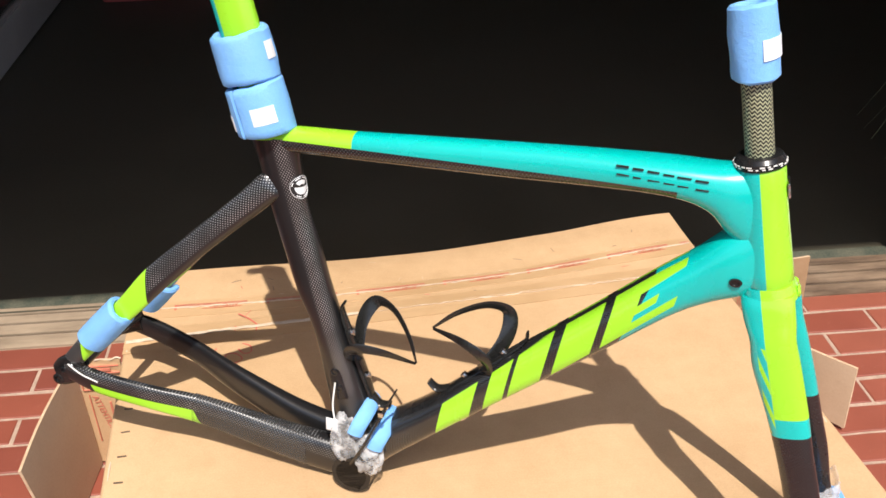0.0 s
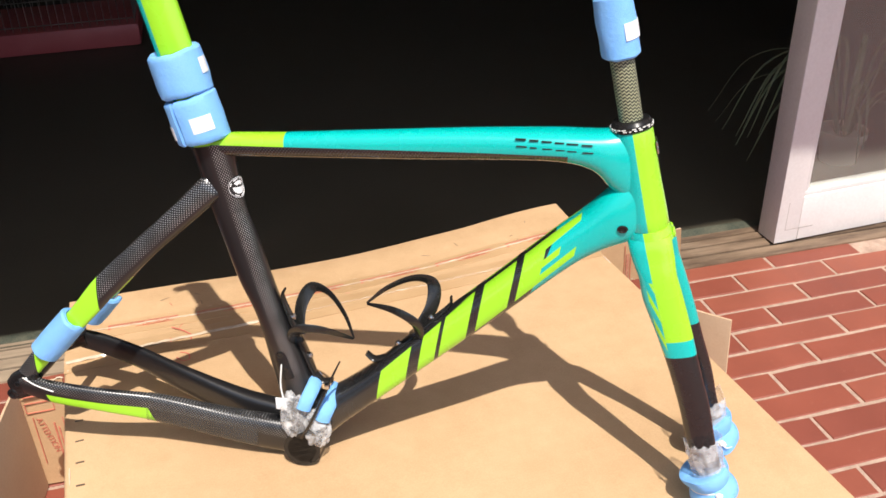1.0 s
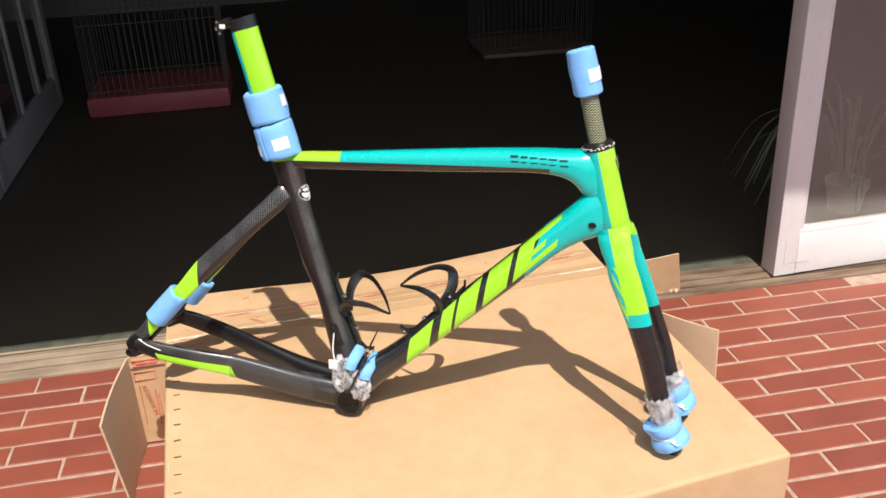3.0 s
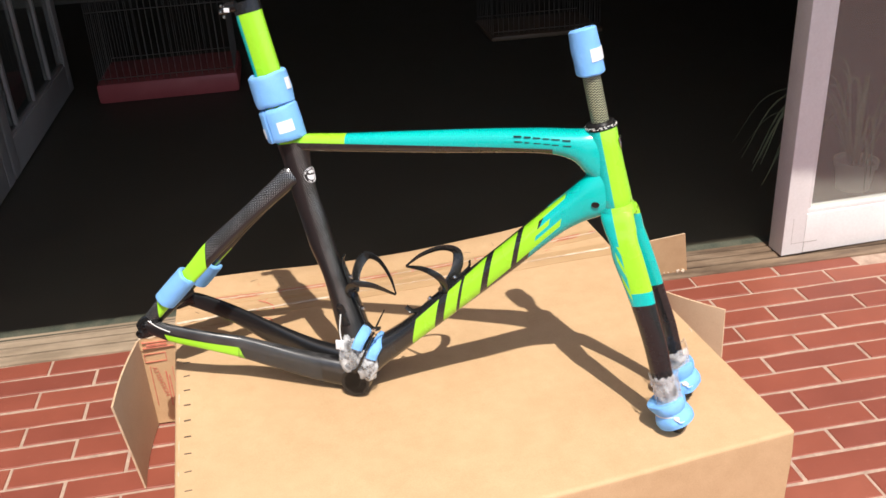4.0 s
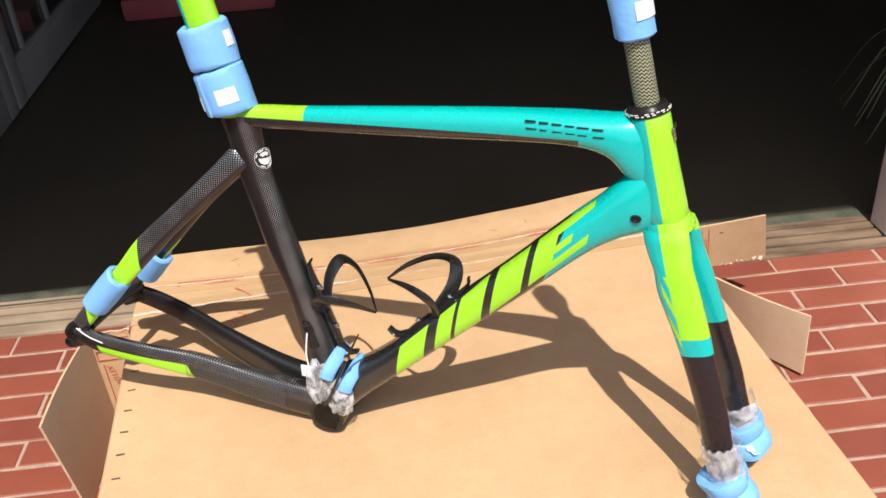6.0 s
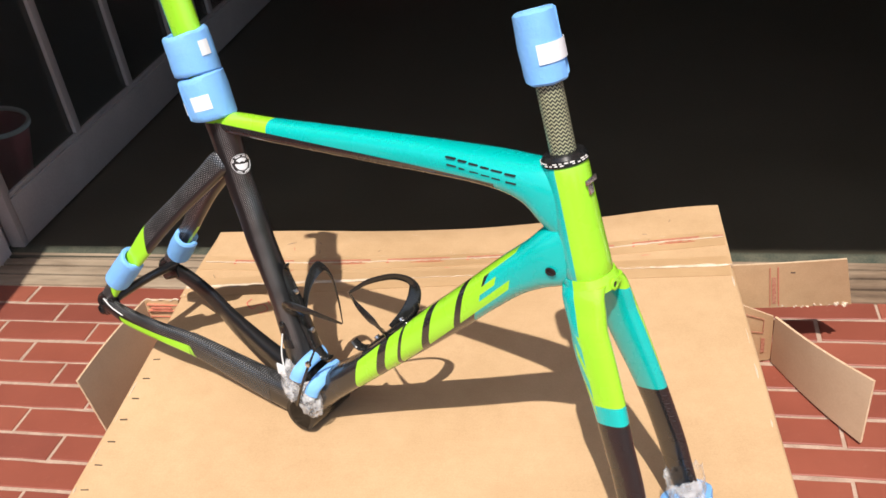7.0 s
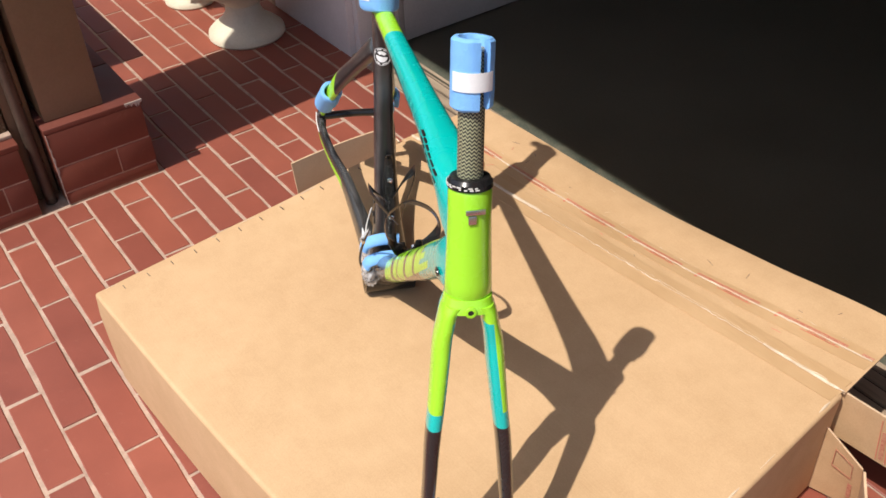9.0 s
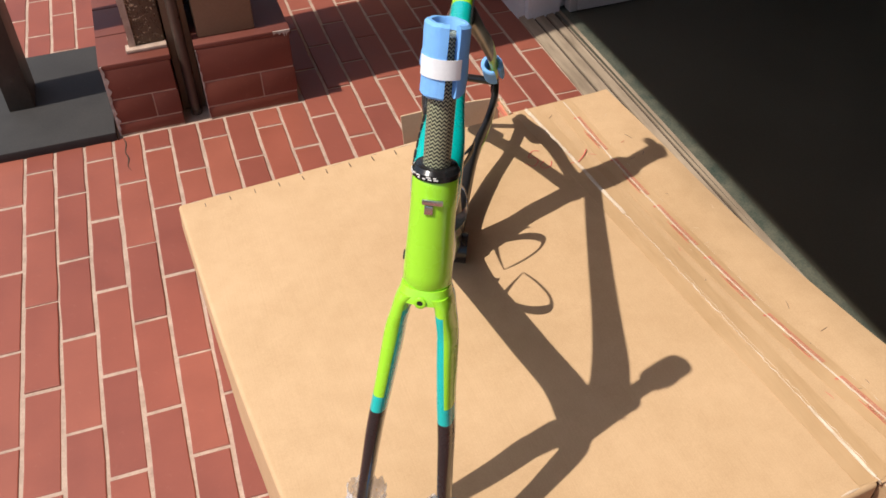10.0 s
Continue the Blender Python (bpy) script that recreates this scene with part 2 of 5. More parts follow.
def sill_mat():
    """Weathered sill timber: grey and pale in the west, rubbed down to brown wood where people step through."""
    a = Mat("sill_timber", 0.62)
    u, y, v = a.xyz()
    grain, blotch = a.noise(14, 5, 0.7, stretch=(0.25, 2.0, 1.0)), a.noise(5, 4)
    pale = a.ramp(a.math("MULTIPLY_ADD", grain, 0.6, a.math("MULTIPLY", blotch, 0.4)), (0.36, (0.20, 0.148, 0.10)), (0.64, (0.42, 0.325, 0.23)))
    bare = a.ramp(grain, (0.36, (0.095, 0.060, 0.038)), (0.66, (0.27, 0.185, 0.120)))
    worn = step(a, a.math("MULTIPLY_ADD", a.math("SUBTRACT", blotch, 0.5), 1.6, u), 0.80, 0.30)
    a.color(a.mix(worn, pale, bare))
    a.bump(grain, 0.5, 0.002)
    return a.m


M = dict(
    top_tube=top_tube_paint(), down_tube=down_tube_paint(), head=head_paint(), fork=fork_paint(), carbon=carbon_paint(), post=post_paint(),
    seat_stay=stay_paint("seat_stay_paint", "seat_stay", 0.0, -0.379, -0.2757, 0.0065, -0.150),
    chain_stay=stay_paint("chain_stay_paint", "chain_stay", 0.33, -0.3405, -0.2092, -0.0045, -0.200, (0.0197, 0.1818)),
    zigzag=zigzag_weave(), foam=foam_mat(), card=cardboard_mat(),
    card_edge=grained("cardboard_edge", (0.44, 0.29, 0.17), (0.70, 0.52, 0.35), 60, 0.85, 0.6, 500),
    brick=brick_mat("brick_paver", "object"), brick_rest=brick_mat("brick_paver_far", "island"),
    # same brick with its tone lowered for the shade on the pier faces
    brick_wall=brick_mat("brick_shaded", "object", 0.68),
    mortar=grained("mortar", (0.29, 0.190, 0.142), (0.56, 0.41, 0.315), 26, 0.85, 0.6, 300),
    white=grained("white_paint", (0.66, 0.62, 0.60), (0.80, 0.77, 0.75), 5, 0.45, 0.15, 120),
    groove_dark=grained("groove_dark", (0.035, 0.024, 0.017), (0.085, 0.058, 0.040), 30, 0.9, 0.4, 240),
    sill=sill_mat(),
    moss=grained("worn_green_strip", (0.025, 0.042, 0.032), (0.13, 0.122, 0.085), 25, 0.7, 0.5, 200),
    room=grained("dark_wall", (0.26, 0.23, 0.19), (0.36, 0.32, 0.27), 3, 0.8, 0.1),
    room_floor=grained("dark_floor", (0.056, 0.050, 0.034), (0.090, 0.080, 0.056), 4, 0.55, 0.1),
    taped=taped_mat(),
    red=grained("red_print", (0.52, 0.13, 0.08), (0.66, 0.26, 0.17), 60, 0.5, 0),
    faded_red=grained("faded_print", (0.40, 0.085, 0.06), (0.60, 0.36, 0.22), 320, 0.6, 0),
    chalk=grained("broken_mortar", (0.30, 0.24, 0.20), (0.62, 0.55, 0.49), 60, 0.9, 0.6, 300),
    dark_wood=grained("dark_stained_wood", (0.030, 0.020, 0.014), (0.055, 0.038, 0.026), 7, 0.5, 0.2, 150),
    # clear tape painted pale so that its folds carry their glints
    tape_fold=grained("clear_tape_fold", (0.58, 0.43, 0.29), (0.78, 0.66, 0.52), 40, 0.12, 0.3, 200),
    # white paint with shade put in: unlit inner leaves, groove seams
    shaded_white=grained("shaded_white_paint", (0.36, 0.32, 0.29), (0.48, 0.44, 0.40), 5, 0.5, 0.15, 120),
    card_back=grained("kraft_liner", (0.45, 0.315, 0.205), (0.55, 0.40, 0.27), 9, 0.75, 0.2, 260),
    scuffed=grained("scuffed_kraft", (0.56, 0.42, 0.28), (0.70, 0.56, 0.42), 30, 0.6, 0.3, 300),
    staple=grained("dull_staple", (0.10, 0.08, 0.06), (0.22, 0.18, 0.14), 60, 0.4, 0, metal=0.5),
    pipe=grained("brown_metal", (0.050, 0.034, 0.025), (0.085, 0.058, 0.044), 20, 0.30, 0.05),
    pen=grained("red_pen", (0.6, 0.10, 0.08), (0.66, 0.2, 0.14), 60, 0.6, 0),
    paper=grained("masking_tape", (0.72, 0.74, 0.76), (0.84, 0.85, 0.86), 30, 0.7, 0.25, 300, 0.0006),
    steel=grained("bright_metal", (0.5, 0.5, 0.5), (0.7, 0.7, 0.7), 20, 0.25, 0, metal=1.0),
    dark_metal=grained("black_alloy", (0.008, 0.008, 0.009), (0.018, 0.018, 0.018), 40, 0.2, 0.05),
    plastic=grained("black_plastic", (0.010, 0.010, 0.010), (0.020, 0.020, 0.019), 30, 0.22, 0.05),
    white_plastic=grained("white_plastic", (0.75, 0.74, 0.7), (0.82, 0.81, 0.78), 20, 0.4, 0.05),
    ink=grained("black_ink", (0.012, 0.012, 0.012), (0.02, 0.02, 0.02), 40, 0.4, 0),
    urn=grained("cream_stone", (0.60, 0.54, 0.40), (0.76, 0.70, 0.55), 9, 0.7, 0.4, 160),
    pale_leaf=grained("pale_leaf", (0.10, 0.135, 0.065), (0.26, 0.29, 0.18), 60, 0.5, 0.1),
    soil=grained("potting_soil", (0.03, 0.022, 0.015), (0.07, 0.05, 0.035), 30, 0.95, 0.8),
    slab=grained("charcoal_slab", (0.022, 0.020, 0.019), (0.044, 0.041, 0.039), 9, 0.8, 0.3, 220),
    brown=grained("brown_paint", (0.18, 0.115, 0.065), (0.235, 0.155, 0.095), 6, 0.4, 0.15, 160),
    pink=grained("pink_plastic", (0.46, 0.085, 0.085), (0.55, 0.13, 0.13), 8, 0.4, 0.05),
    wire=grained("dull_wire", (0.10, 0.09, 0.08), (0.15, 0.14, 0.12), 10, 0.4, 0),
    earth=grained("garden_soil", (0.05, 0.06, 0.025), (0.10, 0.11, 0.045), 1.5, 0.95, 0.8, 60),
)


def glass_mat(name="window_glass", film=0.2):
    """Clear glass with a pale diffuse haze mixed in."""
    a = Mat(name, 0.02, 0, (0.9, 0.95, 0.93))
    a.p.inputs["Transmission Weight"].default_value = 1.0
    a.p.inputs["IOR"].default_value = 1.5
    # pale share brightens the pane in place of haze and reflections
    dust_haze = a.n.new("ShaderNodeBsdfDiffuse")
    dust_haze.inputs["Color"].default_value = (0.62, 0.58, 0.52, 1)
    mx = a.n.new("ShaderNodeMixShader")
    a.l.new(a.math("MULTIPLY_ADD", a.noise(5, 5), film, film), mx.inputs[0])
    a.l.new(a.p.outputs[0], mx.inputs[1])
    a.l.new(dust_haze.outputs[0], mx.inputs[2])
    a.l.new(mx.outputs[0], a.n["Material Output"].inputs[0])
    return a.m


def bubble_mat(clear_lo=0.42, clear_hi=0.86):
    """Crumpled clear film: part see-through, part milky, with sharp glints."""
    a = Mat("bubble_wrap", 0.14, 0, (0.93, 0.94, 0.95))
    a.p.inputs["Transmission Weight"].default_value = 0.12
    a.p.inputs["IOR"].default_value = 1.35
    k = a.n.new("ShaderNodeTexVoronoi")
    k.inputs["Scale"].default_value = 120
    a.l.new(a.tc, k.inputs["Vector"])
    a.bump(a.math("ADD", k.outputs["Distance"], a.noise(70, 4)), 0.5, 0.003)
    clear = a.n.new("ShaderNodeBsdfTransparent")
    mx = a.n.new("ShaderNodeMixShader")
    a.l.new(a.ramp(a.noise(75, 3), (0.40, (clear_lo,) * 3), (0.62, (clear_hi,) * 3)), mx.inputs[0])
    a.l.new(a.p.outputs[0], mx.inputs[1])
    a.l.new(clear.outputs[0], mx.inputs[2])
    a.l.new(mx.outputs[0], a.n["Material Output"].inputs[0])
    return a.m


def film_mat(name="clear_film", tone=0.10, lo=0.60, hi=0.80):
    """Smooth clear protective film: see-through with a soft gloss."""
    a = Mat(name, 0.09, 0, (tone, tone, tone))
    a.bump(a.noise(60, 3), 0.12, 0.001)
    clear = a.n.new("ShaderNodeBsdfTransparent")
    mx = a.n.new("ShaderNodeMixShader")
    a.l.new(a.ramp(a.noise(30, 3), (0.35, (lo,) * 3), (0.65, (hi,) * 3)), mx.inputs[0])
    a.l.new(a.p.outputs[0], mx.inputs[1])
    a.l.new(clear.outputs[0], mx.inputs[2])
    a.l.new(mx.outputs[0], a.n["Material Output"].inputs[0])
    return a.m


def render_mat():
    """Rough-cast: pale pebbles and flakes in brown render."""
    a = Mat("rough_cast", 0.8)
    k = a.n.new("ShaderNodeTexVoronoi")
    k.inputs["Scale"].default_value = 120
    bent = a.n.new("ShaderNodeVectorMath")
    bent.operation = "MULTIPLY_ADD"
    warp = a.n.new("ShaderNodeTexNoise")
    warp.inputs["Scale"].default_value = 60
    a.l.new(a.tc, warp.inputs["Vector"])
    a.l.new(warp.outputs["Color"], bent.inputs[0])
    bent.inputs[1].default_value = (0.03, 0.03, 0.03)
    a.l.new(a.tc, bent.inputs[2])
    a.l.new(bent.outputs[0], k.inputs["Vector"])
    f = a.ramp(k.outputs["Distance"], (0.25, (1.0,) * 3), (0.5, (0.0,) * 3))
    pick = a.ramp(a.noise(40, 2), (0.5, (0.0,) * 3), (0.56, (1.0,) * 3))
    g = a.math("MULTIPLY", f, pick)
    a.color(a.mix(g, (0.13, 0.08, 0.045), (0.66, 0.52, 0.33)))
    a.bump(f, 0.8, 0.004)
    return a.m


def leaf_mat():
    """Thin green leaf that lets some light through."""
    a = Mat("leaf_green", 0.5)
    c = a.ramp(a.island(), (0.0, (0.035, 0.075, 0.02)), (0.6, (0.075, 0.12, 0.03)), (1.0, (0.13, 0.15, 0.035)))
    a.color(c)
    back = a.n.new("ShaderNodeBsdfTranslucent")
    a.l.new(a.mix(1.0, c, (1.6, 1.5, 0.8), "MULTIPLY"), back.inputs["Color"])
    mx = a.n.new("ShaderNodeMixShader")
    mx.inputs[0].default_value = 0.4
    a.l.new(a.p.outputs[0], mx.inputs[1])
    a.l.new(back.outputs[0], mx.inputs[2])
    a.l.new(mx.outputs[0], a.n["Material Output"].inputs[0])
    return a.m


M.update(leaf=leaf_mat(), glass=glass_mat("window_glass", 0.10), clean_glass=glass_mat("clean_window_glass", 0.02), bubble=bubble_mat(), thin_film=film_mat("thin_film", 0.9, 0.62, 0.93), film_wrap=film_mat(), rough_cast=render_mat())


# ---------------------------------------------------------------- building helpers
def smooth(me, angle=40):
    for p in me.polygons:
        p.use_smooth = True
    me.set_sharp_from_angle(angle=radians(angle))


def part(name, bm, material, parent=None, label="", angle=40):
    """Links a bmesh as one mesh object under a thing or a part."""
    bmesh.ops.recalc_face_normals(bm, faces=bm.faces)
    me = bpy.data.meshes.new(name)
    bm.to_mesh(me)
    bm.free()
    for m in material if isinstance(material, (list, tuple)) else [material]:
        me.materials.append(m)
    smooth(me, angle)
    ob = new(name, me)
    ob.parent = parent
    if label:
        ob["label"] = label
    return ob


def thing(name, label, category, m=None, group="", kind=""):
    ob = new(name)
    if m is not None:
        ob.matrix_world = m
    return tagged(ob, label, category, group, kind)


def box(x0, x1, y0, y1, z0, z1, bevel=0.0, bm=None):
    b = bm or bmesh.new()
    r = bmesh.ops.create_cube(b, size=1.0, matrix=Matrix.Translation(((x0 + x1) / 2, (y0 + y1) / 2, (z0 + z1) / 2)) @ Matrix.Diagonal((x1 - x0, y1 - y0, z1 - z0, 1)))
    if bevel:
        es = list({e for v in r["verts"] for e in v.link_edges})
        bmesh.ops.bevel(b, geom=es, offset=bevel, segments=2, affect="EDGES", profile=0.6)
    return b


def rings(bm, loops, closed=False, caps=True):
    """Skins a row of equal vertex loops."""
    vs = [[bm.verts.new(p) for p in lp] for lp in loops]
    k = len(vs[0])
    rows = list(zip(vs, vs[1:])) + ([(vs[-1], vs[0])] if closed else [])
    for a, b in rows:
        for i in range(k):
            bm.faces.new((a[i], a[(i + 1) % k], b[(i + 1) % k], b[i]))
    if caps and not closed:
        bm.faces.new(vs[0][::-1])
        bm.faces.new(vs[-1])
    return vs


def curve_through(pts, n):
    """Points along a Catmull-Rom curve; each point may carry extra numbers."""
    p = [np.array(q, float) for q in pts]
    p = [2 * p[0] - p[1]] + p + [2 * p[-1] - p[-2]]
    out = []
    for i in range(1, len(p) - 2):
        for k in range(n):
            t = k / n
            a, b, c, d = p[i - 1], p[i], p[i + 1], p[i + 2]
            out.append(0.5 * (2 * b + (c - a) * t + (2 * a - 5 * b + 4 * c - d) * t * t + (3 * b - 3 * c + d - a) * t ** 3))
    out.append(p[-2])
    return out


def tube_between(stations, n=6, k=28, power=2.3):
    """A shaped tube in the frame's plane. Each station: upper edge (u, v), lower edge (u, v), sideways centre and half width."""
    bm = bmesh.new()
    loops = []
    for s in curve_through(stations, n):
        tu, tv, bu, bv, w, hw = s
        c, a = np.array(((tu + bu) / 2, (tv + bv) / 2)), np.array(((tu - bu) / 2, (tv - bv) / 2))
        lp = []
        for i in range(k):
            th = 2 * math.pi * i / k
            cc, ss = math.cos(th), math.sin(th)
            e = 2 / power
            f, g = math.copysign(abs(cc) ** e, cc), math.copysign(abs(ss) ** e, ss)
            q = c + a * f
            lp.append((q[0], -(w + hw * g), q[1]))
        loops.append(lp)
    rings(bm, loops)
    return bm


def sweep(pts, n=6, k=10, flat=1.0, bm=None, up=(0, 0, 1)):
    """A rod along a curve; each point: x, y, z, radius. flat: its thickness along up against its width."""
    b = bm or bmesh.new()
    c = curve_through(pts, n)
    loops = []
    up = Vector(up)
    for i, s in enumerate(c):
        d = Vector((c[min(i + 1, len(c) - 1)] - c[max(i - 1, 0)])[:3]).normalized()
        x = d.cross(up)
        x = x.normalized() if x.length > 1e-4 else d.orthogonal().normalized()
        z = x.cross(d)
        o = Vector(s[:3])
        rad = float(s[3])
        loops.append([o + rad * (x * math.cos(2 * math.pi * j / k) + z * flat * math.sin(2 * math.pi * j / k)) for j in range(k)])
    rings(b, loops)
    return b


def lathe(profile, k=40, a0=0.0, a1=2 * math.pi, m=None):
    """Turns (radius, height) pairs round z; less than a full turn leaves a slit."""
    bm = bmesh.new()
    full = a1 - a0 > 6.28
    cols = []
    steps = k if full else k + 1
    for i in range(steps):
        th = a0 + (a1 - a0) * i / k
        cols.append([bm.verts.new((r * math.cos(th), r * math.sin(th), z)) for r, z in profile])
    n = len(profile)
    for i in range(k):
        a, b = cols[i], cols[(i + 1) % steps]
        for j in range(n):
            j2 = (j + 1) % n
            if profile[j][0] < 1e-6 and profile[j2][0] < 1e-6:
                continue
            bm.faces.new((a[j], b[j], b[j2], a[j2]))
    if not full:
        bm.faces.new(cols[0])
        bm.faces.new(cols[-1][::-1])
    bmesh.ops.remove_doubles(bm, verts=bm.verts, dist=1e-6)
    if m is not None:
        bm.transform(m)
    return bm


def about(a, b):
    """Axes at a with z towards b; angle 0 faces the near side (-y), 90 forwards (+x)."""
    a, z = Vector(a), (Vector(b) - Vector(a)).normalized()
    x = Vector((0, -1, 0))
    x = (x - z * x.dot(z)).normalized()
    m = Matrix((x, z.cross(x), z)).transposed().to_4x4()
    m.translation = a
    return m


def sleeve(a, b, r_in, r_out, slit=0.0, turn=0.0, swell=0.0, k=40, wob=0.0, seed=0):
    """A foam tube from a to b, open at both ends, with a lengthwise slit of that many degrees."""
    a, b = Vector(a), Vector(b)
    ln = (b - a).length
    nn = 8
    e = min(0.003, (r_out - r_in) * 0.35)
    outer = [(r_out - e, 0), (r_out, e)] + [(r_out + swell * math.sin(math.pi * i / nn), e + (ln - 2 * e) * i / nn) for i in range(1, nn)] + [(r_out, ln - e), (r_out - e, ln)]
    inner = [(r_in + e * 0.5, ln), (r_in, ln - e), (r_in, e), (r_in + e * 0.5, 0)]
    bm = lathe(outer + inner, k, 0, 2 * math.pi - radians(slit) if slit else 2 * math.pi)
    if wob:
        for v in bm.verts:
            th = math.atan2(v.co.y, v.co.x)
            end = 1.0 if v.co.z > ln * 0.93 else -1.0 if v.co.z < ln * 0.07 else 0.0
            v.co.z += end * (wob * 1.3 * math.sin(th + seed) - wob * 0.2 + wob * 0.9 * noise.noise(Vector((math.cos(th) * 2.5, math.sin(th) * 2.5, seed + end))))
    bm.transform(about(a, b) @ Matrix.Rotation(radians(turn), 4, "Z"))
    if wob:
        for v in bm.verts:
            v.co += Vector((noise.noise(v.co * 45 + Vector((seed, 0, 0))), noise.noise(v.co * 45 + Vector((0, seed, 9))), 0)) * wob
    return bm


def sheet(corners, nx=12, ny=12, thick=0.004, bulge=None):
    """A board between four corners (x, y, z), with thickness; bulge(s, t) lifts it."""
    bm = bmesh.new()
    c = [Vector(p) for p in corners]
    nrm = (c[1] - c[0]).cross(c[3] - c[0]).normalized()
    grid = []
    for layer in (0, 1):
        for j in range(ny + 1):
            for i in range(nx + 1):
                s, t = i / nx, j / ny
                p = (c[0] * (1 - s) + c[1] * s) * (1 - t) + (c[3] * (1 - s) + c[2] * s) * t
                if bulge:
                    p = p + nrm * bulge(s, t)
                grid.append(bm.verts.new(p + nrm * (thick * (layer - 0.5))))
    w = nx + 1
    off = w * (ny + 1)
    for j in range(ny):
        for i in range(nx):
            q = [j * w + i, j * w + i + 1, (j + 1) * w + i + 1, (j + 1) * w + i]
            bm.faces.new([grid[off + k] for k in q])
            bm.faces.new([grid[k] for k in reversed(q)])
    edge = [i for i in range(w)] + [j * w + nx for j in range(1, ny + 1)] + [ny * w + i for i in range(nx - 1, -1, -1)] + [j * w for j in range(ny - 1, 0, -1)]
    for a, b in zip(edge, edge[1:] + edge[:1]):
        f = bm.faces.new((grid[a], grid[b], grid[off + b], grid[off + a]))
        f.material_index = 1
    return bm


def words(text, size, material, m, name="print", parent=None, depth=0.0003):
    """Flat lettering as a mesh, centred at the pose m."""
    cu = bpy.data.curves.new(name, "FONT")
    cu.body, cu.size, cu.extrude, cu.align_x, cu.align_y = text, size, depth, "CENTER", "CENTER"
    tmp = bpy.data.objects.new(name, cu)
    scene.collection.objects.link(tmp)
    bpy.context.view_layer.update()
    me = bpy.data.meshes.new_from_object(tmp.evaluated_get(bpy.context.evaluated_depsgraph_get()))
    bpy.data.objects.remove(tmp)
    me.materials.clear()
    me.materials.append(material)
    ob = new(name, me)
    ob.matrix_world = m
    ob.parent = parent
    return ob


# ---------------------------------------------------------------- ground, sill, house
ROW, LONG, JOINT = 0.07102, 0.2436, 0.0078
ground = tagged(part("ground", box(-60, 60, -60, 1.4, -0.35, -0.04), M["earth"]), "bare garden earth beyond the paving", "ground", kind="structure")
paving = tagged(part("pavement", box(-4.2, 4.2, -3.2, 1.64, -0.3, -0.0022), M["mortar"]), "pale mortar bed under red brick paving", "paving", kind="structure")


def sill_y(x):
    return 1.5135 - 0.009 * x


sill = thing("sill", "weathered timber door sill with dark track grooves", "door sill", kind="structure")
bm = bmesh.new()
prof = [(0.0, -0.03), (0.0, 0.003), (0.034, 0.007), (0.0345, -0.008), (0.0425, -0.008), (0.043, 0.006), (0.069, 0.010), (0.0695, -0.006), (0.0775, -0.006), (0.078, 0.009), (0.099, 0.012), (0.0995, -0.004), (0.1065, -0.004), (0.107, 0.011), (0.126, 0.013), (0.126, -0.03)]
rings(bm, [[(x, sill_y(x) + a, z) for a, z in prof] for x in (-4.0, -1.0, 0.0, 1.3, 4.0)])
part("tread", bm, M["sill"], sill, angle=20)
# dark brown strips fill the three grooves
for a, z in ((0.0385, 0.0025), (0.0735, 0.0050), (0.1030, 0.0070)):
    bm = bmesh.new()
    rings(bm, [[(x, sill_y(x) + a + d, z + h) for d, h in ((-0.0037, -0.009), (-0.0037, -0.001), (0.0, -0.0018), (0.0035, 0.0), (0.0035, -0.009))] for x in (-4.0, -1.0, 0.0, 1.3, 4.0)])
    part("track_groove", bm, M["groove_dark"], sill, "dark strip lying in a track groove", angle=20)
bm = bmesh.new()
rings(bm, [[(x, sill_y(x) + a, z) for a, z in ((0.1265, -0.03), (0.1265, 0.0125), (0.150, 0.0150), (0.158, 0.0150), (0.158, -0.03))] for x in (-4.0, 0.0, 4.0)])
part("edge_strip", bm, M["moss"], sill, "worn strip with flaking green paint", angle=20)

room_floor = tagged(part("floor", box(-4, 5, 1.630, 6.5, -0.2, 0.012), M["room_floor"]), "dark floor inside the unlit room", "floor", kind="structure")
for nm, b in (("wall_back", (-4, 5, 6.5, 6.7, -0.2, 2.7)), ("wall_west", (-4.2, -4, 1.66, 6.7, -0.2, 2.7)), ("wall_east", (5, 5.2, 1.66, 6.7, -0.2, 2.7))):
    tagged(part(nm, box(*b), M["room"]), "dark plain wall inside the unlit room", "wall", kind="structure")
tagged(part("ceiling", box(-4.2, 5.2, 1.80, 6.7, 2.7, 2.85), M["room"]), "dark plain ceiling of the room", "ceiling", kind="structure")
tagged(part("wall_front_top", box(-4.2, 5.2, 1.66, 1.80, 2.10, 2.85), M["white"]), "white painted wall over the doors", "wall", kind="structure")
tagged(part("eave", box(-4.2, 5.2, 0.30, 1.80, 2.86, 2.98), M["white"]), "boarded white eave over the doorway", "eave", kind="structure")
tagged(part("fascia", box(-4.2, 5.2, 0.262, 0.298, 2.550, 3.02), M["white"]), "plain white fascia board of the eave", "fascia", kind="structure")
tagged(part("wall_front_west", box(-4.2, -1.62, 1.56, 1.80, -0.1, 2.10), M["white"]), "white boarded house wall beside the doors", "wall", kind="structure")
tagged(part("wall_front_east", box(2.30, 5.2, 1.64, 1.80, -0.1, 2.10), M["white"]), "white house wall past the glazed door", "wall", kind="structure")


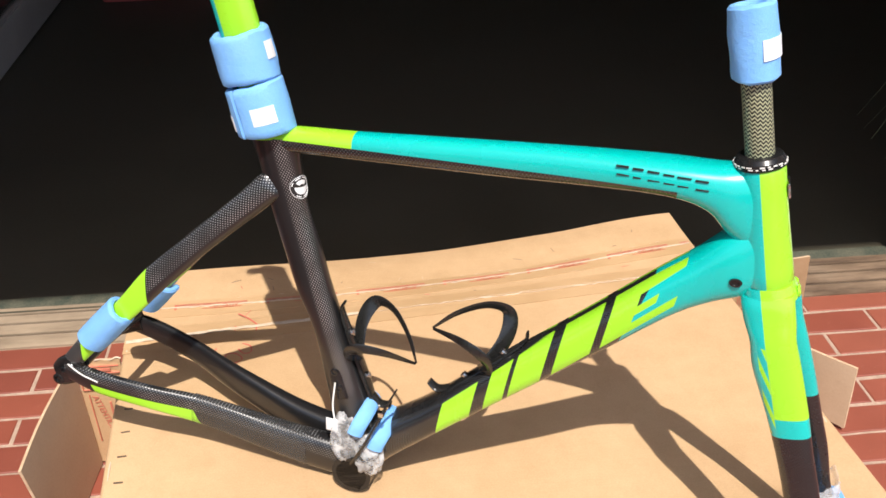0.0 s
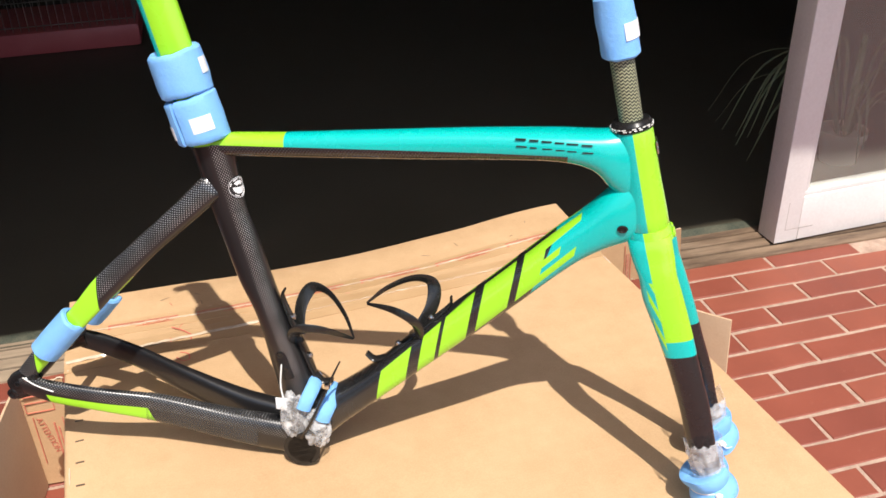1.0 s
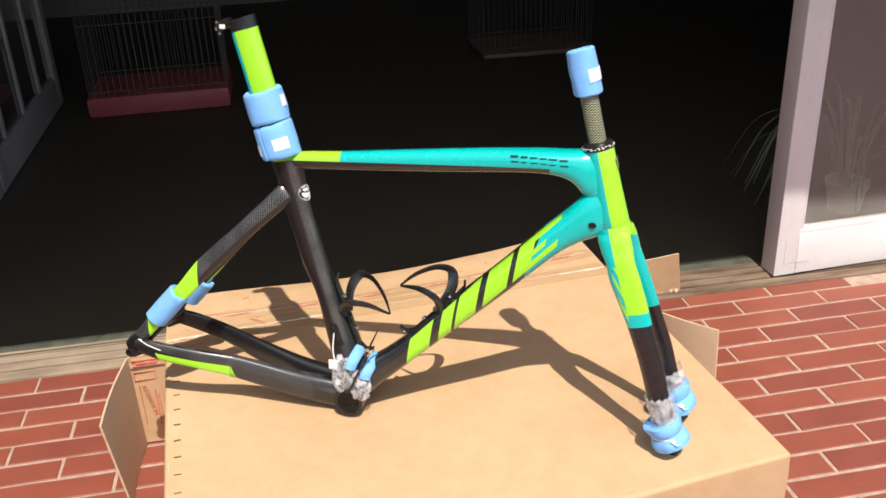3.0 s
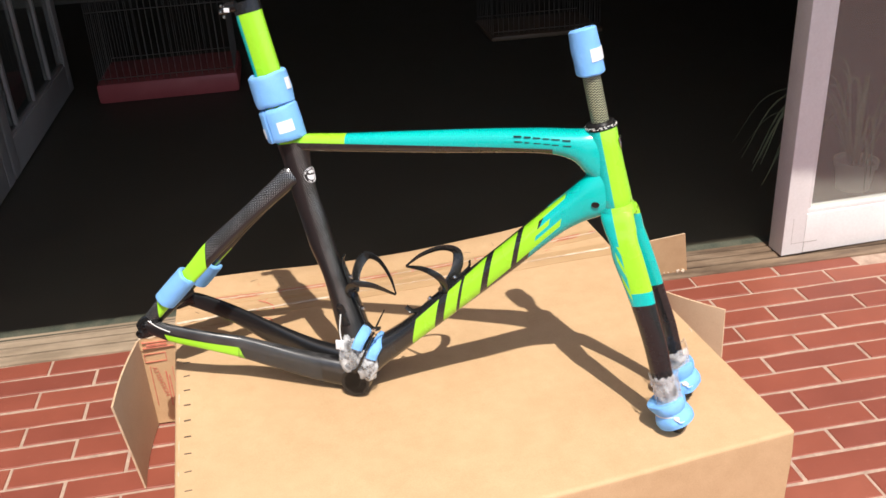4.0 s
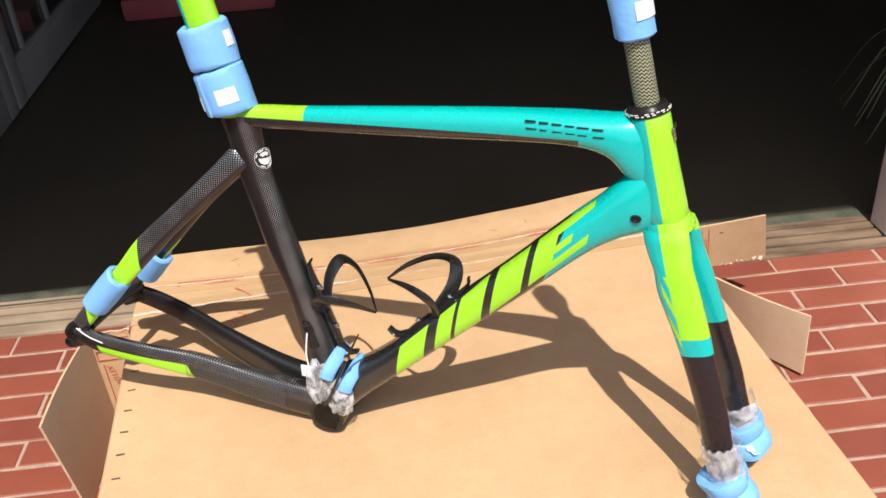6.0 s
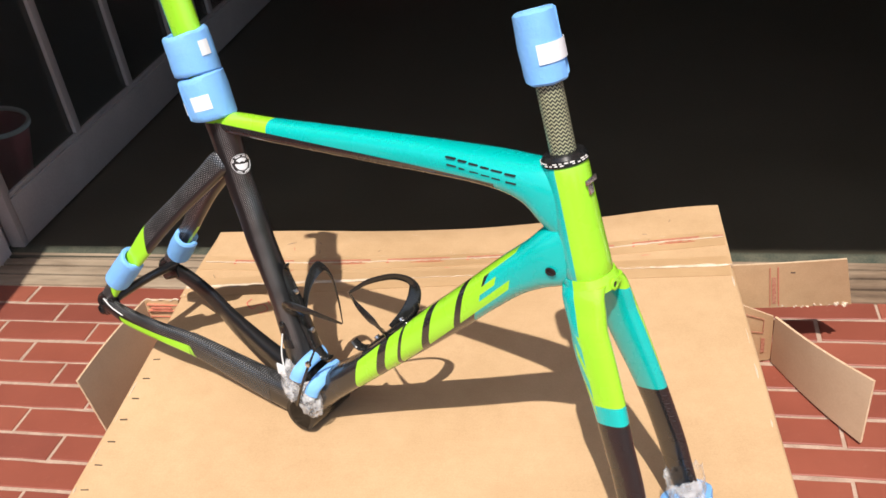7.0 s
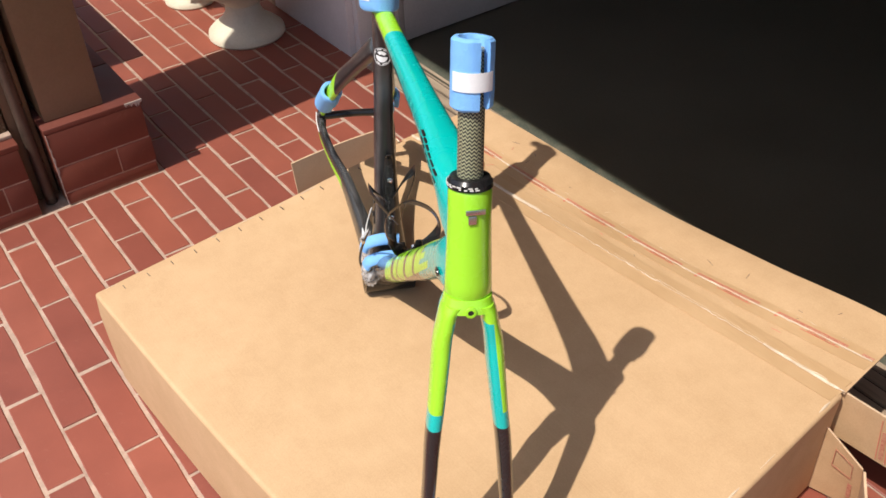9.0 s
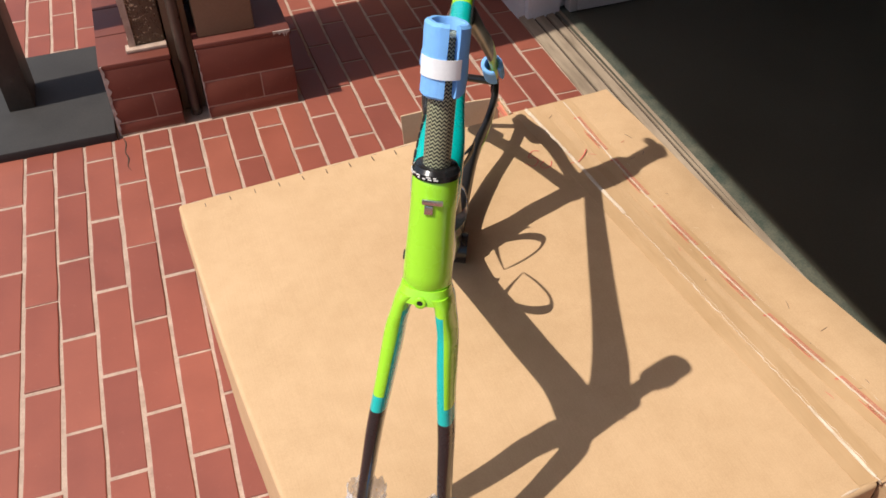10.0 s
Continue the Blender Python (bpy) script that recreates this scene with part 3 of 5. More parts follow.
def door_leaf(name, width, height, label, m, stile=0.085, rail=0.135, thick=0.042, hinge=None, bars=(), glass="glass", paint="white"):
    """A glazed timber leaf: two stiles, two rails, beads and a pane. Origin at its lower hinge corner, along +x, face to -y."""
    d = thing(name, label, "glazed door", m, kind="structure")
    h = hinge or stile
    part("stile", box(0, h, 0, thick, 0, height, 0.003), M[paint], d)
    part("stile", box(width - stile, width, 0, thick, 0, height, 0.003), M[paint], d)
    part("rail", box(h + 0.0005, width - stile - 0.0005, 0.001, thick - 0.001, 0, rail, 0.003), M[paint], d)
    part("rail", box(h + 0.0005, width - stile - 0.0005, 0.001, thick - 0.001, height - 0.09, height, 0.003), M[paint], d)
    for a, b, c, e in ((h, width - stile, rail, rail + 0.014), (h, width - stile, height - 0.104, height - 0.09)):
        part("bead", box(a + 0.001, b - 0.001, 0.006, 0.017, c + 0.0005, e, 0.003), M[paint], d)
    for a, b in ((h, h + 0.014), (width - stile - 0.014, width - stile)):
        part("bead", box(a + 0.0005, b - 0.0005, 0.006, 0.017, rail + 0.0145, height - 0.1045, 0.003), M[paint], d)
    pane = part("pane", box(h - 0.004, width - stile + 0.004, 0.018, 0.022, rail - 0.004, height - 0.086), M[glass], d, "clear window glass")
    pane.visible_shadow = False
    for b in bars:
        part("glazing_bar", box(b - 0.015, b + 0.015, 0.004, 0.0172, rail + 0.015, height - 0.105, 0.003), M[paint], d)
    return d


east_door = door_leaf("door_1", 0.92, 2.05, "white painted glazed door leaf with clear pane", pose(1.287, 1.533, 0.0125, 0, 0, 2.5), stile=0.067, rail=0.120, thick=0.068)
for x0, x1, z0, z1 in ((0.026, 0.108, 0.0340, 0.0350), (0.026, 0.0270, 0.0352, 0.112), (0.0665, 0.0673, 0.002, 0.0335)):
    part("seam", box(x0, x1, -0.0004, 0.0008, z0, z1), M["shaded_white"], east_door, "fine seam of a painted corner plate")
# the two inner leaves carry the room's shade in their paint
door_leaf("door_2", 1.18, 2.05, "white glazed door leaf folded open into the room", pose(-1.080, 1.665, 0.018, 0, 0, 90.5), hinge=0.024, bars=(0.395, 0.730, 1.073), glass="clean_glass", paint="shaded_white")
door_leaf("door_3", 1.25, 2.05, "white glazed door leaf folded open deep in the room", pose(-1.090, 2.86, 0.018, 0, 0, 90.5), bars=(0.208, 0.540, 0.872), glass="clean_glass", paint="shaded_white")
post = thing("door_jamb", "white painted jamb post at the end of the house wall", "door jamb", kind="structure")
part("post_body", box(-1.62, -1.135, 1.518, 1.70, -0.02, 2.10, 0.004), M["white"], post)
part("cover_strip", box(-1.1345, -1.108, 1.540, 1.645, 0.0, 2.10, 0.004), M["white"], post)


# ---------------------------------------------------------------- brick pier by the garden steps
def brick_block(bm, x0, x1, y0, y1, z0, z1):
    return box(x0, x1, y0, y1, z0, z1, 0.003, bm)


def pier(name, label, x0, x1, y0, y1, courses, cap):
    """A low pier: a mortar core with real bricks on the face towards the terrace and a brick coping."""
    p = thing(name, label, "brick pier", kind="structure")
    top = courses[-1]
    part("core", box(x0, x1 - 0.0012, y0 + 0.004, y1 - 0.004, -0.02, top - 0.004), M["mortar"], p)
    for k, (za, zb) in enumerate(zip(courses, courses[1:])):
        cut = [y0, y0 + (y1 - y0) * (0.62 if k % 3 == 1 else 0.99), y1]
        for ya, yb in zip(cut, cut[1:]):
            if yb - ya > 0.02:
                part("brick", brick_block(None, x1 - 0.06, x1, ya + 0.0010, yb - 0.0010, za + 0.0013, zb - 0.0013), M["brick_wall"], p)
    n = cap
    for i in range(n):
        xa, xb = x0 + (x1 - x0) * i / n, x0 + (x1 - x0) * (i + 1) / n
        part("coping_brick", brick_block(None, xa + 0.002, xb - 0.002 + (0.002 if i == n - 1 else 0), y0 - 0.001, y1 + 0.001, top - 0.002, top + 0.012), M["brick_wall"], p)
    return p


low_piers = [pier("brick_pier", "low red brick pier with chipped coping on the terrace", -1.385, -0.915, 0.564, 0.803, [0.0, 0.035, 0.108, 0.202], 2)]
low_piers.append(pier("brick_pier", "low red brick pier with worn corner beside a charcoal step", -1.385, -0.917, 0.332, 0.502, [0.0, 0.035, 0.105, 0.190], 3))
part_post = thing("timber_post", "broad brown painted timber panel standing on the brick pier", "timber panel")
part("panel", box(-1.380, -0.947, 0.578, 0.722, 0.2145, 2.25, 0.006), M["brown"], part_post)
column = thing("rough_cast_column", "brown rough-cast column with pale pebbles on a brick pier", "column")
part("shaft", box(-1.375, -0.972, 0.424, 0.500, 0.2025, 2.2, 0.01), M["rough_cast"], column)
bm = bmesh.new()
for i in range(60):
    z = 0.203 + 0.030 * i
    box(-0.985 + 0.004 * noise.noise(Vector((z * 9, 1, 0))), -0.967, 0.412 + 0.003 * noise.noise(Vector((z * 14, 0, 0))), 0.428, z, z + 0.0305, 0, bm)
box(-0.985, -0.952, 0.402, 0.5015, 0.2024, 0.2120, 0.003, bm)
part("mortar_fillet", bm, M["mortar"], column, "ragged cream mortar along the corner")
pipe = thing("downpipe", "dark brown metal downpipe between two brick piers", "downpipe")
part("pipe", sweep([(-0.958, 0.534, z, 0.014) for z in (0.0, 0.4, 1.0, 2.2)], 2, 16), M["pipe"], pipe)
part("bracket", box(-0.975, -0.931, 0.512, 0.516, 0.60, 0.63, 0.001), M["pipe"], pipe)
tagged(part("stone_slab", box(-1.385, -0.900, -0.60, 0.327, -0.002, 0.024, 0.004), M["slab"]), "charcoal stone slab lying on the brick terrace", "slab")
post = thing("timber_post", "dark brown square timber post standing on the slab", "post")
part("shaft", box(-1.222, -1.096, 0.068, 0.133, 0.024, 2.4, 0.004), M["dark_wood"], post)
# unseen caster with an assumed form, added for the shadow west of the panel
pier("shadow_wall", "unseen low brick wall added to cast a shadow on the terrace", -2.60, -1.545, 0.575, 0.800, [0.0, 0.08, 0.16, 0.24, 0.32, 0.385], 5)


def ragged(name, p0, p1, width, parent, label, seed, side=(0, 1, 0), mat="chalk"):
    """A broken edge of mortar: a run of small uneven lumps from p0 to p1."""
    rnd = random.Random(seed)
    bm = bmesh.new()
    a, b, s = Vector(p0), Vector(p1), Vector(side)
    n = max(4, int((b - a).length / 0.0022))
    for i in range(n + 1):
        c = a.lerp(b, rnd.random()) + s * rnd.uniform(-0.5, 0.5) * width
        g = 0.15 + 0.85 * rnd.random() ** 3
        m = Matrix.Translation(c) @ Matrix.Rotation(rnd.uniform(0, 3), 4, Vector((rnd.random(), rnd.random(), 1)).normalized()) @ Matrix.Diagonal((rnd.uniform(0.4, 1) * width * g, rnd.uniform(0.5, 1.5) * width * g, rnd.uniform(0.3, 0.8) * width * g, 1))
        bmesh.ops.create_icosphere(bm, subdivisions=1, radius=0.62, matrix=m)
    return part(name, bm, M[mat], parent, label)


def broken_band(p0, p1, aside, width, parent, label, seed):
    """A strip of crumbled mortar on a face, ragged on one side."""
    bm = bmesh.new()
    a, b, d = Vector(p0), Vector(p1), Vector(aside)
    out = (b - a).cross(d).normalized() * 0.0015
    if out.x < 0:
        out = -out
    n = 34
    loops = []
    for i in range(n + 1):
        t = i / n
        w = width * (0.35 + 0.65 * abs(noise.noise(Vector((t * 7, seed, 0))) * 1.6) + 0.35 * noise.noise(Vector((t * 26, seed, 3))))
        c = a.lerp(b, t)
        lift = out * (1.0 + 0.8 * noise.noise(Vector((t * 19, 0, seed))))
        loops.append([c - out, c + lift, c + d * max(0.0006, w) + lift * 0.8, c + d * max(0.0006, w) - out])
    rings(bm, loops)
    return part("chipped_edge", bm, M["chalk"], parent, label)


broken_band((-0.9160, 0.3335, 0.002), (-0.9160, 0.3335, 0.200), (0, 1, 0), 0.014, low_piers[1], "crumbling pale mortar at the corner", 4)
broken_band((-0.9145, 0.5640, 0.002), (-0.9145, 0.5640, 0.200), (0, 1, 0), 0.005, low_piers[0], "thin ragged mortar edge", 8)
broken_band((-0.9145, 0.760, 0.2135), (-0.9145, 0.803, 0.2135), (0, 0, -1), 0.016, low_piers[0], "chipped pale corner of the coping", 6)
# added board whose brown stands for the dim gap between the piers
part("backing_board", box(-1.380, -0.985, 0.5035, 0.5625, 0.0, 2.2, 0.003), M["brown"], pipe)


# ---------------------------------------------------------------- potted plants
def urn(name, label, m, s=1.0, seed=1, spread=0.2):
    u = thing(name, label, "planter", m)
    prof = [(0.0, 0.0), (0.118, 0.0), (0.123, 0.006), (0.121, 0.020), (0.104, 0.036), (0.072, 0.058), (0.056, 0.085), (0.054, 0.11), (0.075, 0.13), (0.13, 0.165), (0.165, 0.215), (0.178, 0.262), (0.195, 0.27), (0.2, 0.285), (0.192, 0.30), (0.172, 0.302), (0.165, 0.288), (0.0, 0.27)]
    part("bowl", lathe([(r * s, z * s) for r, z in prof], 40), M["urn"], u)
    part("soil", lathe([(0.0, 0.262 * s), (0.166 * s, 0.270 * s), (0.166 * s, 0.278 * s), (0.08 * s, 0.292 * s), (0.0, 0.296 * s)], 24), M["soil"], u)
    rnd = random.Random(seed)
    bm = bmesh.new()
    for i in range(420):
        a, r, hgt = rnd.uniform(0, 6.283), spread * math.sqrt(rnd.random()), rnd.uniform(0.02, 0.3) * s
        c = Vector((r * math.cos(a), r * math.sin(a), 0.29 * s + hgt * (1 - 0.5 * r / spread)))
        leaf(bm, c, rnd, rnd.uniform(0.03, 0.06))
    for i in range(26):
        a = rnd.uniform(0, 6.283)
        t = Vector((math.cos(a) * spread * 0.8, math.sin(a) * spread * 0.8, 0.29 * s + rnd.uniform(0.1, 0.28) * s))
        sweep([(0.02 * math.cos(a), 0.02 * math.sin(a), 0.28 * s, 0.003), (*(t * 0.6 + Vector((0, 0, 0.14 * s))), 0.0022), (*t, 0.001)], 3, 5, 1.0, bm)
    part("foliage", bm, M["leaf"], u, "small dark green leaves")
    return u


def leaf(bm, c, rnd, size):
    d = Vector((rnd.gauss(0, 1), rnd.gauss(0, 1), rnd.gauss(0.2, 0.7))).normalized()
    s = d.orthogonal().normalized()
    s = Matrix.Rotation(rnd.uniform(0, 6.283), 3, d) @ s
    nrm = d.cross(s)
    q = [c - d * size * 0.5, c + s * size * 0.22 + nrm * size * 0.06, c + d * size * 0.5 - nrm * size * 0.1, c - s * size * 0.22 + nrm * size * 0.06]
    bm.faces.new([bm.verts.new(p) for p in q])


urn("urn_planter", "cream stone urn on a pedestal with a leafy plant", pose(-1.487, 1.345, 0.0), 1.0, 3)
urn("urn_planter", "cream stone urn with sparse leaves against the wall", pose(-1.848, 1.312, 0.0, 0, 0, 30), 0.72, 5, 0.17)
urn("urn_planter", "cream stone urn at the far end of the terrace", pose(-2.165, 1.290, 0.0, 0, 0, 70), 0.80, 8, 0.18)


def shrub(name, label, m, rx, ry, rz, count, seed, size=0.11):
    s = thing(name, label, "shrub", m)
    rnd = random.Random(seed)
    bm = bmesh.new()
    for k in range(7):
        a = rnd.uniform(0, 6.283)
        sweep([(0, 0, 0, 0.03), (0.3 * rx * math.cos(a), 0.3 * ry * math.sin(a), rz * 0.6, 0.02), (0.7 * rx * math.cos(a), 0.7 * ry * math.sin(a), rz * 1.3, 0.008)], 3, 6, 1.0, bm)
    part("branches", bm, M["soil"], s)
    bm = bmesh.new()
    for i in range(count):
        while True:
            p = Vector((rnd.uniform(-1, 1), rnd.uniform(-1, 1), rnd.uniform(-1, 1)))
            if 0.35 < p.length < 0.75 + 0.3 * noise.noise(p * 2.2 + Vector((seed, 0, 0))):
                break
        leaf(bm, Vector((p.x * rx, p.y * ry, rz + p.z * rz)), rnd, rnd.uniform(0.6, 1.3) * size)
    part("foliage", bm, M["leaf"], s)
    return s


shrub("garden_shrub", "dense green garden shrub at the edge of the terrace", pose(-5.4, 0.6, -0.05), 1.0, 1.3, 0.8, 2600, 4)
shrub("garden_shrub", "broad green shrub facing the house", pose(1.6, -4.6, -0.05), 2.2, 0.9, 0.8, 4200, 6)
shrub("garden_shrub", "broad green shrub facing the house", pose(5.6, -3.6, -0.05), 1.6, 1.2, 1.0, 3600, 9)
shrub("garden_shrub", "leafy shrub by the garden wall", pose(-3.0, -4.8, -0.05), 2.2, 0.9, 0.9, 3600, 12)


# ---------------------------------------------------------------- things inside the dark room
def cage(name, label, m, w, d, hgt, tray, mat="pink", tone="red plastic tray"):
    c = thing(name, label, "pet cage", m)
    part("tray", box(0, w, 0, d, 0, tray, 0.02), M[mat], c, tone)
    nx, ny = int(w / 0.03), int(d / 0.05)
    uprights = [(0.015 + (w - 0.03) * i / nx, y) for i in range(nx + 1) for y in (0.02, d - 0.02)]
    uprights += [(x, 0.02 + (d - 0.04) * j / ny) for j in range(1, ny) for x in (0.015, w - 0.015)]
    bar = part("bar", sweep([(0, 0, tray - 0.01, 0.0016), (0, 0, hgt, 0.0016)], 1, 5), M["wire"], c)
    bar.location = (*uprights[0], 0)
    for x, y in uprights[1:]:
        o = new("bar", bar.data)
        o.parent, o.location = c, (x, y, 0)
    for z in (tray + 0.02, (tray + hgt) / 2, hgt):
        for y in (0.02, d - 0.02):
            part("cross_bar", sweep([(0.015, y, z, 0.0025), (w - 0.015, y, z, 0.0025)], 1, 5), M["wire"], c)
    return c


cage("pet_cage", "dull wire pet cage on a red tray in the dark room", pose(-0.929, 3.778, 0.012), 0.652, 0.45, 0.75, 0.095)
cage("pet_cage", "dull wire cage with low tray against the dark back wall", pose(1.060, 4.237, 0.012), 0.632, 0.45, 0.8, 0.03, "brown", "flat brown tray")
bin_ = thing("waste_bin", "pink plastic bin behind the glazed door", "bin", pose(-1.368, 2.021, 0.016, 0, 10, 0))
part("body", lathe([(0.0, 0.0), (0.075, 0.0), (0.095, 0.2), (0.09, 0.2), (0.07, 0.006), (0.0, 0.006)], 28), M["pink"], bin_)
part("rim", lathe([(0.094, 0.196), (0.102, 0.2), (0.1, 0.212), (0.091, 0.21)], 28), M["white_plastic"], bin_)
sp = thing("spider_plant", "spider plant with long thin arching leaves in a pot", "plant", pose(1.747, 1.924, 0.012))
part("pot", lathe([(0.0, 0.0), (0.052, 0.0), (0.062, 0.078), (0.069, 0.078), (0.069, 0.098), (0.061, 0.098), (0.058, 0.085), (0.0, 0.082)], 28), M["urn"], sp)
rnd = random.Random(31)
bm = bmesh.new()
for i in range(24):
    a, ln, up = (rnd.uniform(0, 6.283), rnd.uniform(0.16, 0.30), rnd.uniform(0.08, 0.32)) if i % 5 < 3 else (rnd.gauss(3.25, 0.35), rnd.uniform(0.34, 0.45), rnd.uniform(0.16, 0.34))
    d = Vector((math.cos(a), math.sin(a), 0))
    sweep([(d.x * 0.02, d.y * 0.02, 0.082, 0.004), (d.x * ln * 0.35, d.y * ln * 0.35, 0.08 + up, 0.0055), (d.x * ln * 0.75, d.y * ln * 0.75, 0.07 + up, 0.0045), (d.x * ln, d.y * ln, 0.0 + up * 0.6, 0.001)], 5, 6, 0.2, bm)
part("leaves", bm, M["pale_leaf"], sp, "long striped pale green leaves")


# ---------------------------------------------------------------- cardboard box
# the lid rises a little towards the north-west corner
NL, NR, FR, FL = Vector((-0.276, 0.456, 0.2235)), Vector((0.768, 0.564, 0.2245)), Vector((0.698, 1.304, 0.2320)), Vector((-0.333, 1.203, 0.2360))


def lid(x, y):
    """Height of the lid at a place."""
    s, t = (x - NL.x) / (NR.x - NL.x), 0.5
    for _ in range(6):
        a, b = NL.lerp(NR, s), FL.lerp(FR, s)
        t = (y - a.y) / (b.y - a.y)
        e, f = NL.lerp(FL, t), NR.lerp(FR, t)
        s = (x - e.x) / (f.x - e.x)
    return NL.lerp(NR, s).lerp(FL.lerp(FR, s), t).z


carton = thing("cardboard_box", "large flat brown cardboard bicycle box with opened end flaps", "cardboard box")


def uneven(p):
    return noise.noise(p * 6) * 0.0022 + noise.noise(p * 2.2) * 0.003


def swell(x, y):
    """The lid is pushed up a little from inside near the fork."""
    return 0.009 * math.exp(-((x - 0.56) / 0.13) ** 2 - ((y - 0.665) / 0.10) ** 2)


def sag(x, y):
    """How far the lid has sunk or risen at a place."""
    return swell(x, y) + min(0.0, uneven(Vector((x, y, lid(x, y)))) - 0.0008)


def soft_prism(corners, r=0.0095):
    """The closed body with rounded, slightly crushed edges."""
    bm = bmesh.new()
    lo, hi = [bm.verts.new((c.x, c.y, 0.0)) for c in corners], [bm.verts.new(c) for c in corners]
    bm.faces.new(lo[::-1]), bm.faces.new(hi)
    for i in range(4):
        bm.faces.new((lo[i], lo[(i + 1) % 4], hi[(i + 1) % 4], hi[i]))
    bmesh.ops.bevel(bm, geom=bm.edges[:], offset=r * 0.7, segments=7, profile=0.5, affect="EDGES")
    bmesh.ops.subdivide_edges(bm, edges=[e for e in bm.edges if e.calc_length() > 0.15], cuts=26, use_grid_fill=True)
    mid = (corners[0] + corners[2]) / 2
    for v in bm.verts:
        n = uneven(v.co)
        top = lid(v.co.x, v.co.y)
        if 0.01 < v.co.z < top - 0.01:
            fade = min(1.0, (v.co.z - 0.01) / 0.04, (top - 0.01 - v.co.z) / 0.04)
            v.co += (v.co - Vector((mid.x, mid.y, v.co.z))).normalized() * n * 1.5 * fade
        elif v.co.z >= top - 0.01:
            v.co.z += min(0.0, n - 0.0008) + swell(v.co.x, v.co.y)
        # the long near side bellies outwards
        s = (v.co.x - NL.x) / (NR.x - NL.x)
        depth = v.co.y - (NL.y + (NR.y - NL.y) * s)
        if 0.0 < s < 1.0 and depth < 0.06:
            v.co.y -= 0.014 * math.sin(math.pi * s) * (1 - max(0.0, depth) / 0.06)
    return bm


body = part("body", soft_prism([NL, NR, FR, FL]), M["card"], carton, angle=16)


def across(s, t):
    """A place past the far edge: s along it, t metres out."""
    p = FL.lerp(FR, s)
    return p + Vector((-0.02, 1.0, 0)) * t


def flap_wave(s, t):
    return -0.015 * math.sin(math.pi * s) * t + 0.005 * math.sin(7 * s + 1.0) * t + 0.011 * t * noise.noise(Vector((s * 4, t * 2, 1.0)))


def zed(p, dz):
    return (p.x, p.y, p.z + dz)


part("end_flap", sheet([zed(across(0.0, 0.002), -0.004), zed(across(1.0, 0.002), -0.004), (0.682, 1.504, 0.2300), (-0.337, 1.397, 0.2340)], 40, 10, 0.004, flap_wave), [M["card"], M["card_edge"]], carton, "long end flap lying open")
# west end flap, folded back along the side of the box
part("side_flap", sheet([(-0.335, 1.172, 0.006), (-0.409, 1.176, 0.004), (-0.409, 1.176, 0.226), (-0.335, 1.172, 0.230)], 6, 6, 0.004), [M["card"], M["card_edge"]], carton)
part("side_flap", sheet([(-0.409, 1.171, 0.003), (-0.413, 0.957, 0.002), (-0.436, 0.953, 0.212), (-0.411, 1.171, 0.226)], 8, 8, 0.004, lambda s, t: 0.006 * math.sin(math.pi * s)), [M["card_back"], M["card_edge"]], carton, "folded side flap with bare corrugated edge")
part("packing_tape", sheet([(-0.334, 1.1675, 0.202), (-0.4085, 1.1712, 0.199), (-0.4085, 1.1712, 0.2275), (-0.334, 1.1675, 0.2315)], 16, 6, 0.0008, lambda s, t: 0.0022 * noise.noise(Vector((s * 7, t * 3, 2.0)))), M["taped"], carton, "clear packing tape over the card")
part("tape_ridge", sweep([(-0.332 - 0.0078 * i, 1.168 + 0.0004 * i + 0.0015 * math.sin(i * 2.3), 0.2325 - 0.0004 * i + 0.0018 * math.sin(i * 1.7), 0.0016 + 0.0008 * math.sin(i * 3.1)) for i in range(11)], 4, 7, 0.6), M["tape_fold"], carton, "pale puckered ridge of clear tape")
# east end flaps
part("side_flap", sheet([(0.690, 1.3165, 0.125), (0.915, 1.347, 0.118), (0.890, 1.318, 0.238), (0.690, 1.3145, 0.2235)], 10, 6, 0.004, lambda s, t: 0.002 * math.sin(3 * s)), [M["card"], M["card_edge"]], carton)
part("side_flap", sheet([(0.697, 1.290, 0.010), (0.778, 1.318, 0.004), (0.772, 1.286, 0.132), (0.697, 1.286, 0.165)], 6, 6, 0.004), [M["card"], M["card_edge"]], carton)
part("side_flap", sheet([(0.780, 1.312, 0.004), (0.904, 1.100, 0.010), (0.916, 1.128, 0.124), (0.776, 1.284, 0.132)], 8, 6, 0.004, lambda s, t: 0.006 * math.sin(3 * s)), [M["card_back"], M["card_edge"]], carton, "folded side flap leaning outwards")

# staples along the west edge
left = (FL - NL).normalized()
for i in range(12):
    c = NL + left * (0.051 + 0.0490 * i) + Vector((0.0235, 0, 0))
    st = part("staple", box(-0.0062, 0.0062, -0.0007, 0.0007, -0.001, 0.0010, 0.0003), M["staple"], carton)
    st.matrix_world = pose(c.x, c.y, lid(c.x, c.y) - 0.0006, 0, 0, 4 + 3 * math.sin(i * 2.1))


def on_flap(s, t):
    """Height of the open flap over the line of the far edge, t metres out."""
    if t <= 0:
        p = across(s, t)
        return sag(p.x, p.y)
    share = t / (0.194 + 0.004 * s)
    return flap_wave(s, share) + 0.002 * share - 0.0018 * min(1.0, t / 0.012)


def drift(s):
    """The taped band swings a little towards the box halfway along the flap."""
    return 0.076 * s * s - 0.072 * s


